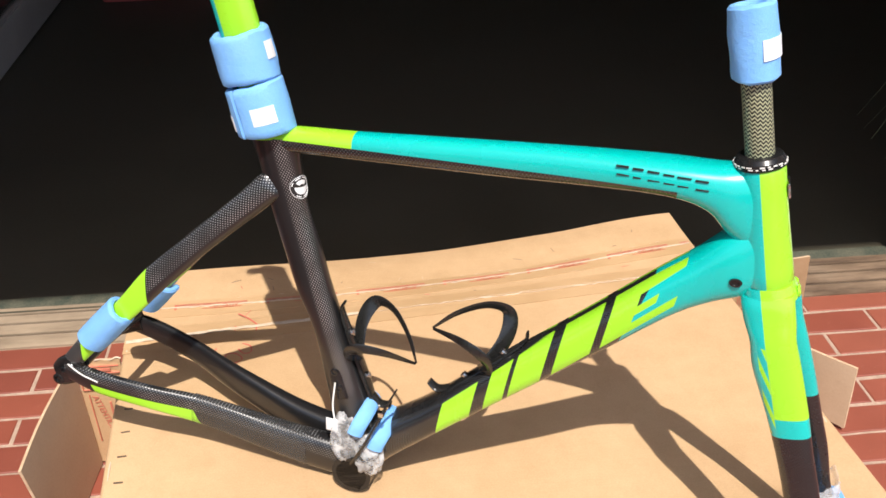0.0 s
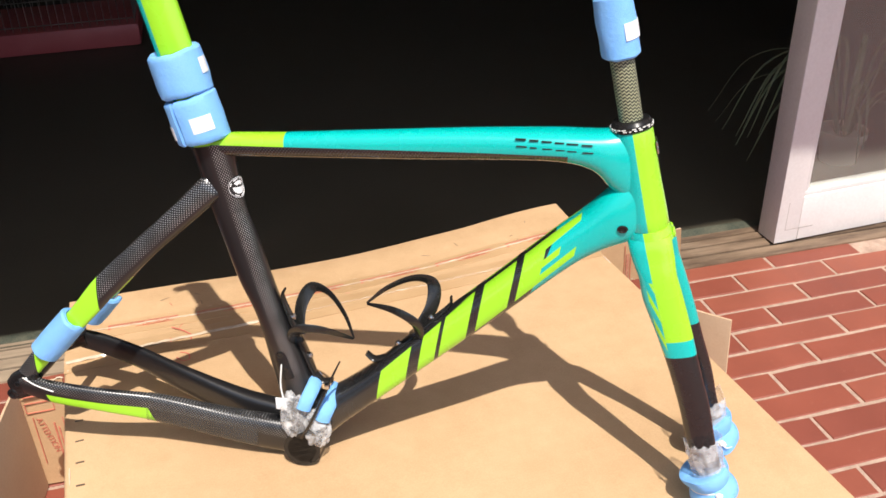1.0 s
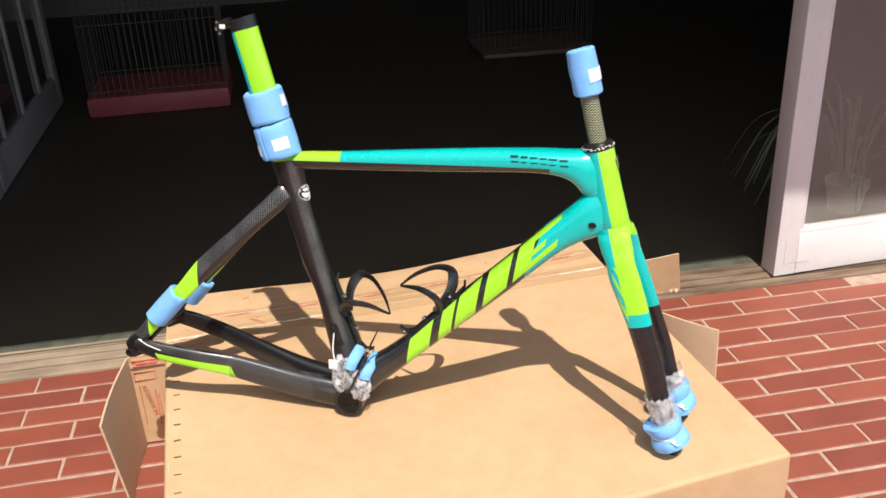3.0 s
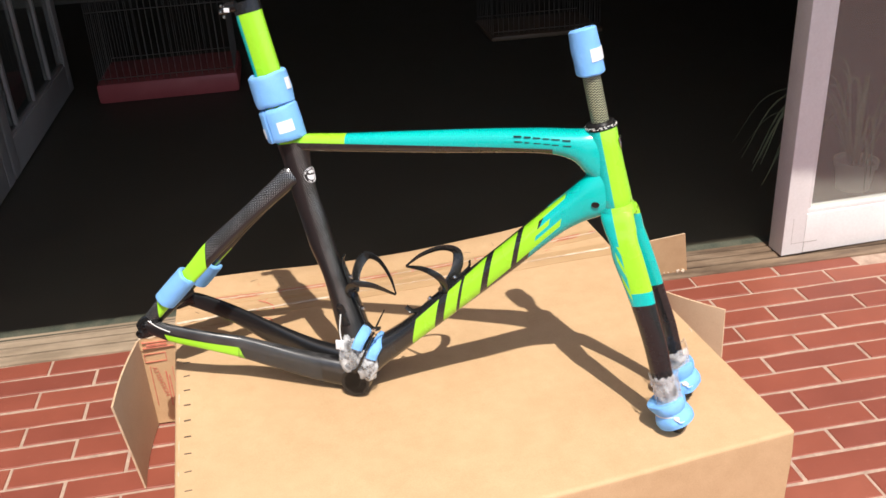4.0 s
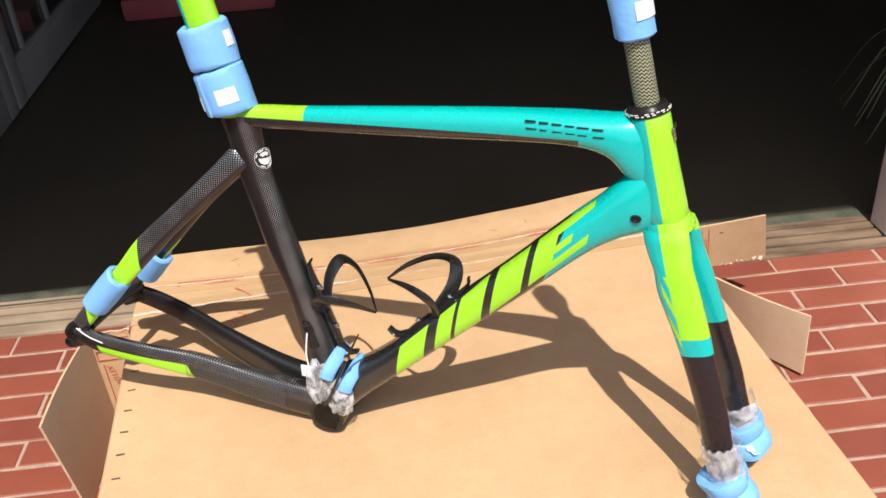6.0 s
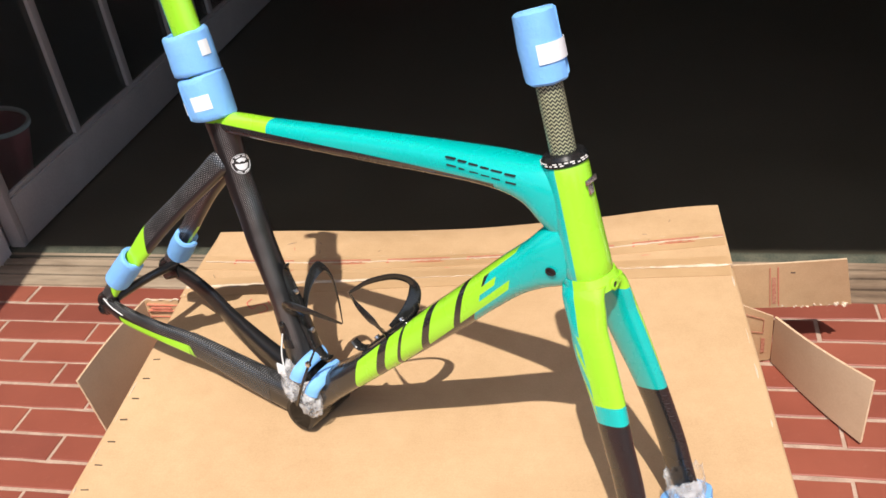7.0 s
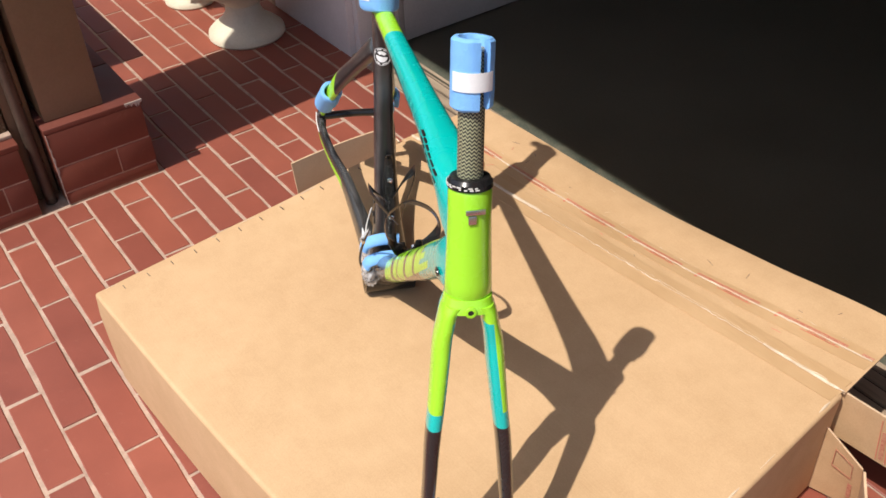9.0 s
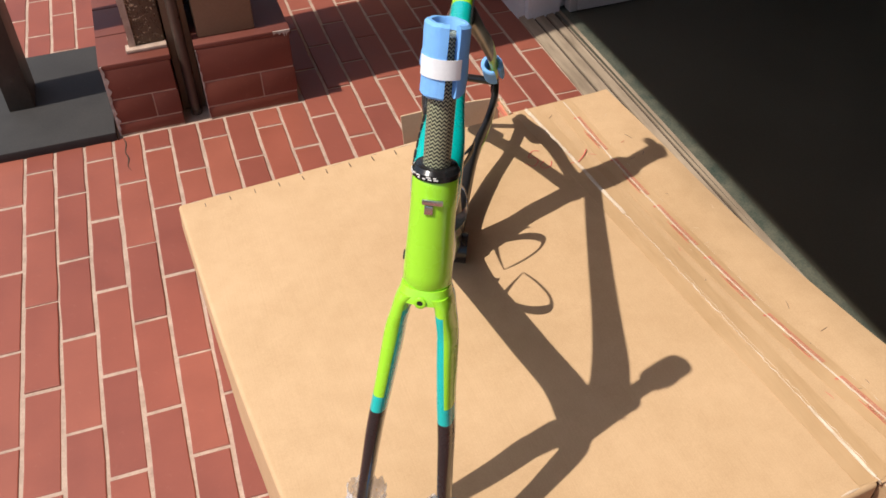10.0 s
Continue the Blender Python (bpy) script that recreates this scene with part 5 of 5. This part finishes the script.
# ---- seat post and its head
seat_post = thing("seat_post", "lime and teal seat post with a black clamp head", "seat post", LEAN)
part("post", tube_between([(-0.147, 0.684, -0.193, 0.672, 0, 0.0150), (-0.140, 0.655, -0.187, 0.643, 0, 0.0150), (-0.098, 0.490, -0.145, 0.478, 0, 0.0150), (-0.084, 0.440, -0.130, 0.430, 0, 0.0150)], 4, 32, 2.4), M["post"], seat_post)
clamp = part("clamp_head", tube_between([(-0.150, 0.704, -0.200, 0.690, 0, 0.012), (-0.149, 0.694, -0.197, 0.681, 0, 0.0145), (-0.147, 0.684, -0.193, 0.6725, 0, 0.0155)], 3, 28, 2.6), M["dark_metal"], seat_post, "glossy black clamp head")
part("clamp_arm", sweep([(*L(-0.188, 0.690, 0.010), 0.009), (*L(-0.205, 0.686, 0.011), 0.008), (*L(-0.214, 0.678, 0.012), 0.006)], 4, 12), M["dark_metal"], seat_post)
for u, v in ((-0.211, 0.690), (-0.213, 0.679), (-0.207, 0.672)):
    bm = lathe([(0.0, 0.0), (0.0028, 0.0), (0.0024, 0.002), (0.0, 0.0022)], 14)
    bm.transform(Matrix.Translation(L(u, v, 0.018)) @ Matrix.Rotation(math.pi / 2, 4, "X"))
    part("bolt", bm, M["steel"], seat_post)
bm = box(-0.206, -0.196, -0.0205, -0.019, 0.680, 0.687, 0.0004)
part("label", bm, M["paper"], seat_post, "tiny white label")


# ---- foam sleeves
def flatten(bm, oval):
    """Press a ring on the deep seat post narrower sideways."""
    if oval:
        bm.transform(Matrix.Translation((0, -0.004, 0)) @ Matrix.Diagonal((1, oval, 1, 1)))


def foam(name, label, a, b, r_in, r_out, oval=None, **kw):
    f = thing(name, label, "foam sleeve", LEAN, group="foam sleeves")
    bm = sleeve(a, b, r_in, r_out, **kw)
    flatten(bm, oval)
    part("sleeve", bm, M["foam"], f)
    return f


def curved_label(parent, a, b, r, th0, th1, z0, z1, mat="paper", name="tape_patch", oval=None):
    """A patch of tape on a sleeve, bent to its radius."""
    q = about(a, b)
    bm = bmesh.new()
    n = 10
    for i in range(n + 1):
        th = radians(th0 + (th1 - th0) * i / n)
        for rr in (r, r + 0.0006):
            for z in (z0, z1):
                bm.verts.new(q @ Vector((rr * math.cos(th), rr * math.sin(th), z)))
    bm.verts.ensure_lookup_table()
    for i in range(n):
        o, p = i * 4, (i + 1) * 4
        for s, t in ((0, 1), (1, 3), (3, 2), (2, 0)):
            bm.faces.new([bm.verts[k] for k in (o + s, p + s, p + t, o + t)])
    for o in (0, n * 4):
        bm.faces.new([bm.verts[o + k] for k in (0, 1, 3, 2)])
    flatten(bm, oval)
    return part(name, bm, M[mat], parent, "white paper tape")


S0, S1 = hs + ax * 0.0895, hs + ax * 0.1625
f1 = foam("foam_sleeve", "blue foam sleeve taped round the top of the steerer", S0, S1, 0.0150, 0.0228, slit=30, turn=126, swell=0.0006, wob=0.0012, seed=3)
curved_label(f1, S0, S1, 0.0240, 20, 134, 0.021, 0.041)
P0, P1, P2 = L(-0.1160, 0.4610), L(-0.1320, 0.5210), L(-0.1465, 0.5780)
f2 = foam("foam_sleeve", "blue foam sleeve round the foot of the seat post", P0, P1, 0.0240, 0.0352, oval=0.87, slit=9, turn=-20, swell=0.0008, wob=0.0014, seed=5)
f3 = foam("foam_sleeve", "blue foam sleeve higher on the seat post", P1, P2, 0.0240, 0.0346, oval=0.87, slit=9, turn=190, swell=0.0008, wob=0.0014, seed=8)
curved_label(f2, P0, P1, 0.0366, 6, 52, 0.017, 0.037, oval=0.87)
curved_label(f3, P1, P2, 0.0360, 70, 96, 0.024, 0.044, oval=0.87)
curved_label(f2, P0, P1, 0.0366, -62, -44, 0.012, 0.030, oval=0.87)
for side, (ua, va), (ub, vb) in ((1, (-0.366, 0.151), (-0.315, 0.207)), (-1, (-0.364, 0.141), (-0.321, 0.189))):
    a, b = L(ua, va, 0.0635 * side), L(ub, vb, 0.0560 * side)
    foam("foam_sleeve", "blue foam sleeve round a seat stay", a, b, 0.0124, 0.0205, slit=36, turn=150, swell=0.0006, wob=0.001, seed=11 + side)


# ---- padded fork tips
def crumple(centre, radii, seed, rough=0.35, k=3):
    """A crumpled bag of film round a point."""
    bm = bmesh.new()
    bmesh.ops.create_icosphere(bm, subdivisions=k, radius=1.0)
    for v in bm.verts:
        d = v.co.normalized()
        g = 1 + rough * (0.6 * noise.noise(d * 2.6 + Vector((seed, 0, 0))) + 0.6 * noise.noise(d * 6.0 + Vector((0, seed, 0))))
        v.co = Vector((d.x * radii[0], d.y * radii[1], d.z * radii[2])) * g
    bm.transform(Matrix.Translation(centre))
    return bm


def bell(a, b, r0, r1, seed, slit=0, tuck=0.0):
    """A block of foam pinched at a and flaring to b, with a dished open end."""
    a, b = Vector(a), Vector(b)
    ln = (b - a).length
    prof = [(0.008, 0.0), (r0 - 0.002, 0.0), (r0, 0.002)]
    prof += [(r0 + (r1 - r0) * (1 - (1 - i / 8) ** 1.7) - tuck * max(0.0, i / 8 - 0.5) ** 2 * 4, 0.002 + (ln - 0.006) * i / 8) for i in range(1, 9)]
    r1 -= tuck
    prof += [(r1 - 0.0005, ln - 0.0012), (r1 - 0.0035, ln), (r1 - 0.009, ln - 0.0005), (0.011, ln - 0.005), (0.010, ln - 0.007)]
    bm = lathe(prof, 44, 0, 2 * math.pi - radians(slit) if slit else 2 * math.pi)
    bm.transform(about(a, b) @ Matrix.Rotation(radians(100), 4, "Z"))
    for v in bm.verts:
        v.co += Vector((noise.noise(v.co * 38 + Vector((seed, 0, 0))), noise.noise(v.co * 38 + Vector((0, seed, 9))), 0.6 * noise.noise(v.co * 50 + Vector((3, 0, seed))))) * 0.0034
    return bm


def film(a, b, r, seed):
    """A ragged, creased collar of thin film round a tube."""
    q = about(a, b)
    ln = (Vector(b) - Vector(a)).length
    bm = bmesh.new()
    k, n = 64, 12
    rows = []
    for layer in (0.0, -0.0007):
        for j in range(n + 1):
            h = j / n
            row = []
            for i in range(k):
                th = 2 * math.pi * i / k
                d = Vector((math.cos(th), math.sin(th), h * 2.2))
                crease = abs(noise.noise(d * 2.2 + Vector((seed, 0, 0)))) * 0.0055 + noise.noise(d * 4.0 + Vector((0, seed, 0))) * 0.0022
                rr = r * (0.86 + 0.16 * h) + crease - 0.002 + layer
                z = ln * h + (0.012 * noise.noise(Vector((2.2 * math.cos(th), 2.2 * math.sin(th), seed))) + 0.004 * noise.noise(Vector((6 * math.cos(th), 6 * math.sin(th), seed)))) * h
                row.append(q @ Vector((rr * math.cos(th), rr * math.sin(th), z)))
            rows.append(row)
    outer, inner = rows[:n + 1], rows[n + 1:]
    rings(bm, outer + inner[::-1], closed=True)
    return bm


fdir = Vector((-0.27, 0, 1)).normalized()
for side in (1, -1):
    pad = thing("fork_tip_padding", "blue foam and bubble wrap tied round a fork tip", "foam padding", TURN, group="fork tip padding")
    lift = 0.0 if side > 0 else 0.012
    c = Vector(L(0.585, 0.010 + lift, 0.0485 * side))
    part("lower_foam", bell(c + fdir * 0.023, c + Vector((0.006, 0, 0)), 0.0285, 0.0335, side + 20, tuck=0.002), M["foam"], pad)
    part("upper_foam", bell(c + fdir * 0.022, c + fdir * 0.044 + Vector((-0.005, 0, 0)), 0.0275, 0.0335, side + 30, 26), M["foam"], pad)
    part("bubble_wrap", film(c + fdir * 0.034, c + fdir * (0.096 if side > 0 else 0.080), 0.0250, side + 40), M["thin_film"], pad, "crumpled clear bubble wrap", 180)
    tie = lathe([(0.0262, 0.0), (0.0288, 0.0), (0.0288, 0.0016), (0.0262, 0.0016)], 30)
    tie.transform(Matrix.Translation(c + fdir * 0.0212) @ fdir.to_track_quat("Z", "Y").to_matrix().to_4x4())
    part("cable_tie", tie, M["white_plastic"], pad)
    k = c + fdir * 0.0225
    part("knot", crumple(k + Vector((0.013, -0.028, 0)), (0.0055, 0.004, 0.0045), side + 50, 0.6, 2), M["white_plastic"], pad, "small white knot")
    part("tie_tail", sweep([(*(k + Vector((0.013, -0.029, 0))), 0.0012), (*(k + Vector((0.020, -0.033, -0.002))), 0.0012), (*(k + Vector((0.027, -0.033, 0.002))), 0.0008)], 3, 8, 0.6), M["white_plastic"], pad)
    part("dropout", tube_between([(0.598, 0.016, 0.578, 0.012, 0.0485 * side, 0.0050), (0.604, 0.000 + lift * 0.6, 0.580, -0.002 + lift * 0.6, 0.0485 * side, 0.0050), (0.600, -0.0105 + lift, 0.586, -0.0115 + lift, 0.0485 * side, 0.0045)], 4, 18, 2.6), M["dark_metal"], fork, "black fork dropout")

# ---- padding at the bottom bracket
pad = thing("bracket_padding", "bubble wrap and two blue foam strips strapped over the bottom bracket", "foam padding", LEAN)
part("bubble_wrap", crumple(L(-0.015, 0.060, 0.036), (0.0185, 0.014, 0.038), 3, 0.30, 4), M["bubble"], pad, "crumpled clear bubble wrap", 180)
part("bubble_wrap", crumple(L(0.020, 0.043, 0.037), (0.0200, 0.014, 0.032), 7, 0.30, 4), M["bubble"], pad, "crumpled clear bubble wrap", 180)
for pts in (((0.004, 0.080, 0.046), (0.009, 0.094, 0.041), (0.013, 0.103, 0.025), (0.013, 0.104, 0.004), (0.012, 0.100, -0.012)), ((0.031, 0.063, 0.046), (0.036, 0.077, 0.041), (0.040, 0.086, 0.024), (0.040, 0.087, 0.004), (0.039, 0.084, -0.012))):
    part("foam_strip", sweep([(*L(*p), 0.0106) for p in pts], 5, 18, 0.5, up=(0.5, -0.6, 0.6)), M["foam"], pad, "blue foam strip")
part("strap", sweep([(*L(u, v, w), r) for u, v, w, r in ((-0.002, 0.030, 0.047, 0.0022), (0.017, 0.066, 0.0545, 0.0022), (0.034, 0.105, 0.0545, 0.0022), (0.048, 0.138, 0.050, 0.0018), (0.061, 0.166, 0.046, 0.0011))], 5, 8), M["plastic"], pad, "thin black cable tie")
part("strap_head", box(-0.0035, 0.0035, -0.003, 0.003, -0.0035, 0.0035, 0.0008), M["steel"], pad).location = L(0.043, 0.128, 0.053)

# ---- loose cable ends
for pts in ([(*L(-0.400, 0.113, 0.077), 0.0010), (*L(-0.380, 0.103, 0.079), 0.0010), (*L(-0.356, 0.094, 0.0775), 0.0010)], [(*L(-0.030, 0.140, 0.027), 0.0012), (*L(-0.031, 0.110, 0.034), 0.0012), (*L(-0.027, 0.088, 0.038), 0.0012)]):
    cab = thing("cable_liner", "thin white cable liner hanging from the carbon tube", "cable", LEAN)
    part("liner", sweep(pts, 6, 8), M["white_plastic"], cab)
    if pts[0][0] > -0.1:
        part("tag", box(-0.0375, -0.0215, -0.0425, -0.0405, 0.074, 0.093, 0.0005), M["paper"], cab, "small paper tag")


# ---- bottle cages
def bottle_cage(m, label, near):
    """Thin carbon cage; local x runs up the tube, z stands off it, y across."""
    c = thing("bottle_cage", label, "bottle cage", m, group="bottle cages")
    part("back_plate", sweep([(-0.070, 0, 0.004, 0.009), (-0.03, 0, 0.0045, 0.011), (0.02, 0, 0.0045, 0.010), (0.062, 0, 0.006, 0.007), (0.074, 0, 0.014, 0.005)], 6, 12, 0.35), M["plastic"], c)
    s = near
    part("wing", sweep([(-0.002, -0.006 * s, 0.004, 0.0095), (0.028, -0.0230 * s, 0.012, 0.0100), (0.046, -0.0345 * s, 0.026, 0.0095), (0.051, -0.0368 * s, 0.042, 0.0080), (0.037, -0.0290 * s, 0.062, 0.0060), (0.008, -0.0125 * s, 0.0775, 0.0043), (-0.024, 0.0, 0.0820, 0.0018)], 7, 14, 0.16, up=(0, -1.0 * s, 0.35)), M["plastic"], c)
    part("arm", sweep([(-0.008, 0.007 * s, 0.004, 0.0095), (0.015, 0.0270 * s, 0.012, 0.0092), (0.027, 0.0385 * s, 0.032, 0.0070), (0.013, 0.0312 * s, 0.060, 0.0050), (-0.024, 0.001 * s, 0.0815, 0.0020)], 7, 14, 0.16, up=(0, 1.0 * s, 0.35)), M["plastic"], c)
    part("foot", sweep([(-0.066, 0, 0.005, 0.008), (-0.080, 0, 0.012, 0.008), (-0.082, 0, 0.026, 0.007)], 5, 10, 0.4, up=(1, 0, 0.3)), M["plastic"], c)
    for x in (-0.035, 0.030):
        part("bolt", lathe([(0.0, 0.008), (0.0045, 0.008), (0.0045, 0.0115), (0.002, 0.012), (0.0, 0.0105)], 14, m=Matrix.Translation((x, 0, 0))), M["steel"], c)
    return c


def cage_pose(o, up, out):
    x, z = Vector(L(*up)).normalized(), Vector(L(*out)).normalized()
    y = z.cross(x)
    m = Matrix((x, y, z)).transposed().to_4x4()
    m.translation = L(*o)
    return LEAN @ m


bottle_cage(cage_pose((-0.015, 0.173), (-0.34, 1.0), (1.0, 0.34)), "thin black carbon bottle cage on the seat tube", 1)
bottle_cage(cage_pose((0.165, 0.193), (0.72, 0.70), (-0.70, 0.72)), "thin black carbon bottle cage on the down tube", -1)


# ---------------------------------------------------------------- print and pen marks on the box
flap_word = words("ATTENTION", 0.0145, M["red"], Matrix.Identity(4), "printed_word", carton)
flap_word.matrix_world = Matrix.Translation((-0.381, 1.1712, 0.115)) @ Matrix(((1, 0, 0, 0), (0, 0, -1, 0), (0, 1, 0, 0), (0, 0, 0, 1))) @ Matrix.Rotation(radians(-78), 4, "Z")
for x0, x1, z0, z1 in ((-0.398, -0.3965, 0.055, 0.158), (-0.368, -0.3650, 0.050, 0.14), (-0.362, -0.3595, 0.060, 0.13), (-0.352, -0.3505, 0.03, 0.15), (-0.405, -0.36, 0.168, 0.1695), (-0.405, -0.36, 0.188, 0.1895), (-0.405, -0.4035, 0.168, 0.1895), (-0.36, -0.3585, 0.168, 0.1895), (-0.403, -0.338, 0.2050, 0.2066), (-0.395, -0.352, 0.2100, 0.2145), (-0.403, -0.338, 0.2190, 0.2203)):
    part("printed_line", box(x0, x1, 1.1698 if z0 < 0.2 else 1.1655, 1.1716, z0, z1), M["red"], carton)
pen = [[(-0.180, 1.171), (-0.184, 1.157), (-0.167, 1.142), (-0.162, 1.154), (-0.149, 1.155), (-0.137, 1.141), (-0.149, 1.129)], [(-0.145, 1.166), (-0.135, 1.154), (-0.124, 1.157), (-0.126, 1.172), (-0.139, 1.180)], [(-0.154, 1.215), (-0.154, 1.226)], [(-0.119, 1.211), (-0.119, 1.222)]]
for line in pen:
    part("pen_stroke", sweep([(x, y, lid(x, y) + 0.0012, 0.0011) for x, y in line], 6, 6, 0.4), M["pen"], carton)
part("pen_stroke", sweep([(x, y, lid(x, 1.19) + 0.0012, 0.0012) for x, y in ((-0.152, 1.262), (-0.134, 1.247), (-0.118, 1.228))], 6, 6, 0.4), M["pen"], carton)


# ---------------------------------------------------------------- brick paving
def paver_mesh(name, w, d, mat, seed=0):
    """A paver with slightly uneven arrises."""
    r = random.Random(seed)
    cut = [-0.5, -0.22 + r.uniform(-0.06, 0.06), 0.03, 0.26 + r.uniform(-0.06, 0.06), 0.5]
    line = [(c * w + (r.gauss(0, 0.0006) if abs(c) > 0.4 else 0), -d / 2 + r.gauss(0, 0.0007)) for c in cut] + [(c * w + (r.gauss(0, 0.0006) if abs(c) > 0.4 else 0), d / 2 + r.gauss(0, 0.0007)) for c in cut[::-1]]
    bm = bmesh.new()
    inset = [(x * (1 - 0.0036 / w), y * (1 - 0.0036 / d)) for x, y in line]
    rings(bm, [[(x, y, -0.012) for x, y in line], [(x, y, -0.0013) for x, y in line], [(x, y, 0.0) for x, y in inset]])
    me = bpy.data.meshes.new(name)
    bm.to_mesh(me)
    bm.free()
    me.materials.append(mat)
    return me


pavers = [paver_mesh("brick", LONG - JOINT, ROW - JOINT, M["brick"], k) for k in range(8)]
rnd = random.Random(77)
spots, cuts = [], []
for r in range(-1, 62):
    y = 1.45 - r * ROW + ROW / 2
    off = 0.0 if r % 2 == 0 else LONG / 2
    for k in range(-21, 13):
        x = 1.0 + off + k * LONG + LONG / 2
        if y + ROW / 2 > sill_y(x) + 0.02 or y < -3.0:
            continue
        if -1.43 < x - LONG / 2 < -0.925 and -0.58 < y < 0.81:
            if x + LONG / 2 > -0.895:
                cuts.append(((-0.908 + x + LONG / 2 - JOINT / 2) / 2, y, x + LONG / 2 - JOINT / 2 + 0.908))
            continue
        if -0.20 < x < 0.62 and 0.62 < y < 1.16:
            continue
        spots.append((x, y))
spots.sort(key=lambda p: (max(0.0, abs(p[0] - 0.1) - 0.55) ** 2 * 0.8 + (p[1] - 0.95) ** 2))
near, rest = spots[:280], spots[280:]


def paver_tilt():
    return max(-0.0010, rnd.gauss(0, 0.0006)), rnd.gauss(0, 0.10), rnd.gauss(0, 0.10), rnd.gauss(0, 0.22)


for x, y, w in cuts:
    ob = new("brick", paver_mesh("brick", w, ROW - JOINT, M["brick"]))
    ob.parent = paving
    ob.matrix_world = pose(x, y, 0.0)
for x, y in near:
    dz, a, b, c = paver_tilt()
    ob = new("brick", rnd.choice(pavers))
    ob.parent = paving
    ob.matrix_world = pose(x + rnd.gauss(0, 0.0008), y + rnd.gauss(0, 0.0006), dz, a, b, c)
verts, faces = [], []
for x, y in rest:
    dz, a, b, c = paver_tilt()
    m = pose(x, y, dz, a, b, c)
    o = len(verts)
    paver = rnd.choice(pavers)
    verts += [tuple(m @ v.co) for v in paver.vertices]
    faces += [tuple(i + o for i in p.vertices) for p in paver.polygons]
me = bpy.data.meshes.new("bricks")
me.from_pydata(verts, [], faces)
me.materials.append(M["brick_rest"])
far_bricks = new("bricks", me)
far_bricks.parent = paving
tagged(far_bricks, "red brick pavers further off", kind="stuff")

# a crack through one paver below the chipped pier, and grit in the joints beside it
crack = tagged(part("pavement_crack", sweep([(-0.905, 0.340, 0.0006, 0.0006), (-0.875, 0.345, 0.0010, 0.0016), (-0.838, 0.341, 0.0010, 0.0011), (-0.806, 0.347, 0.0010, 0.0019), (-0.776, 0.343, 0.0008, 0.0009), (-0.752, 0.350, 0.0006, 0.0005)], 5, 6, 0.35), M["soil"]), "thin dark crack across a brick paver", "crack", kind="structure")
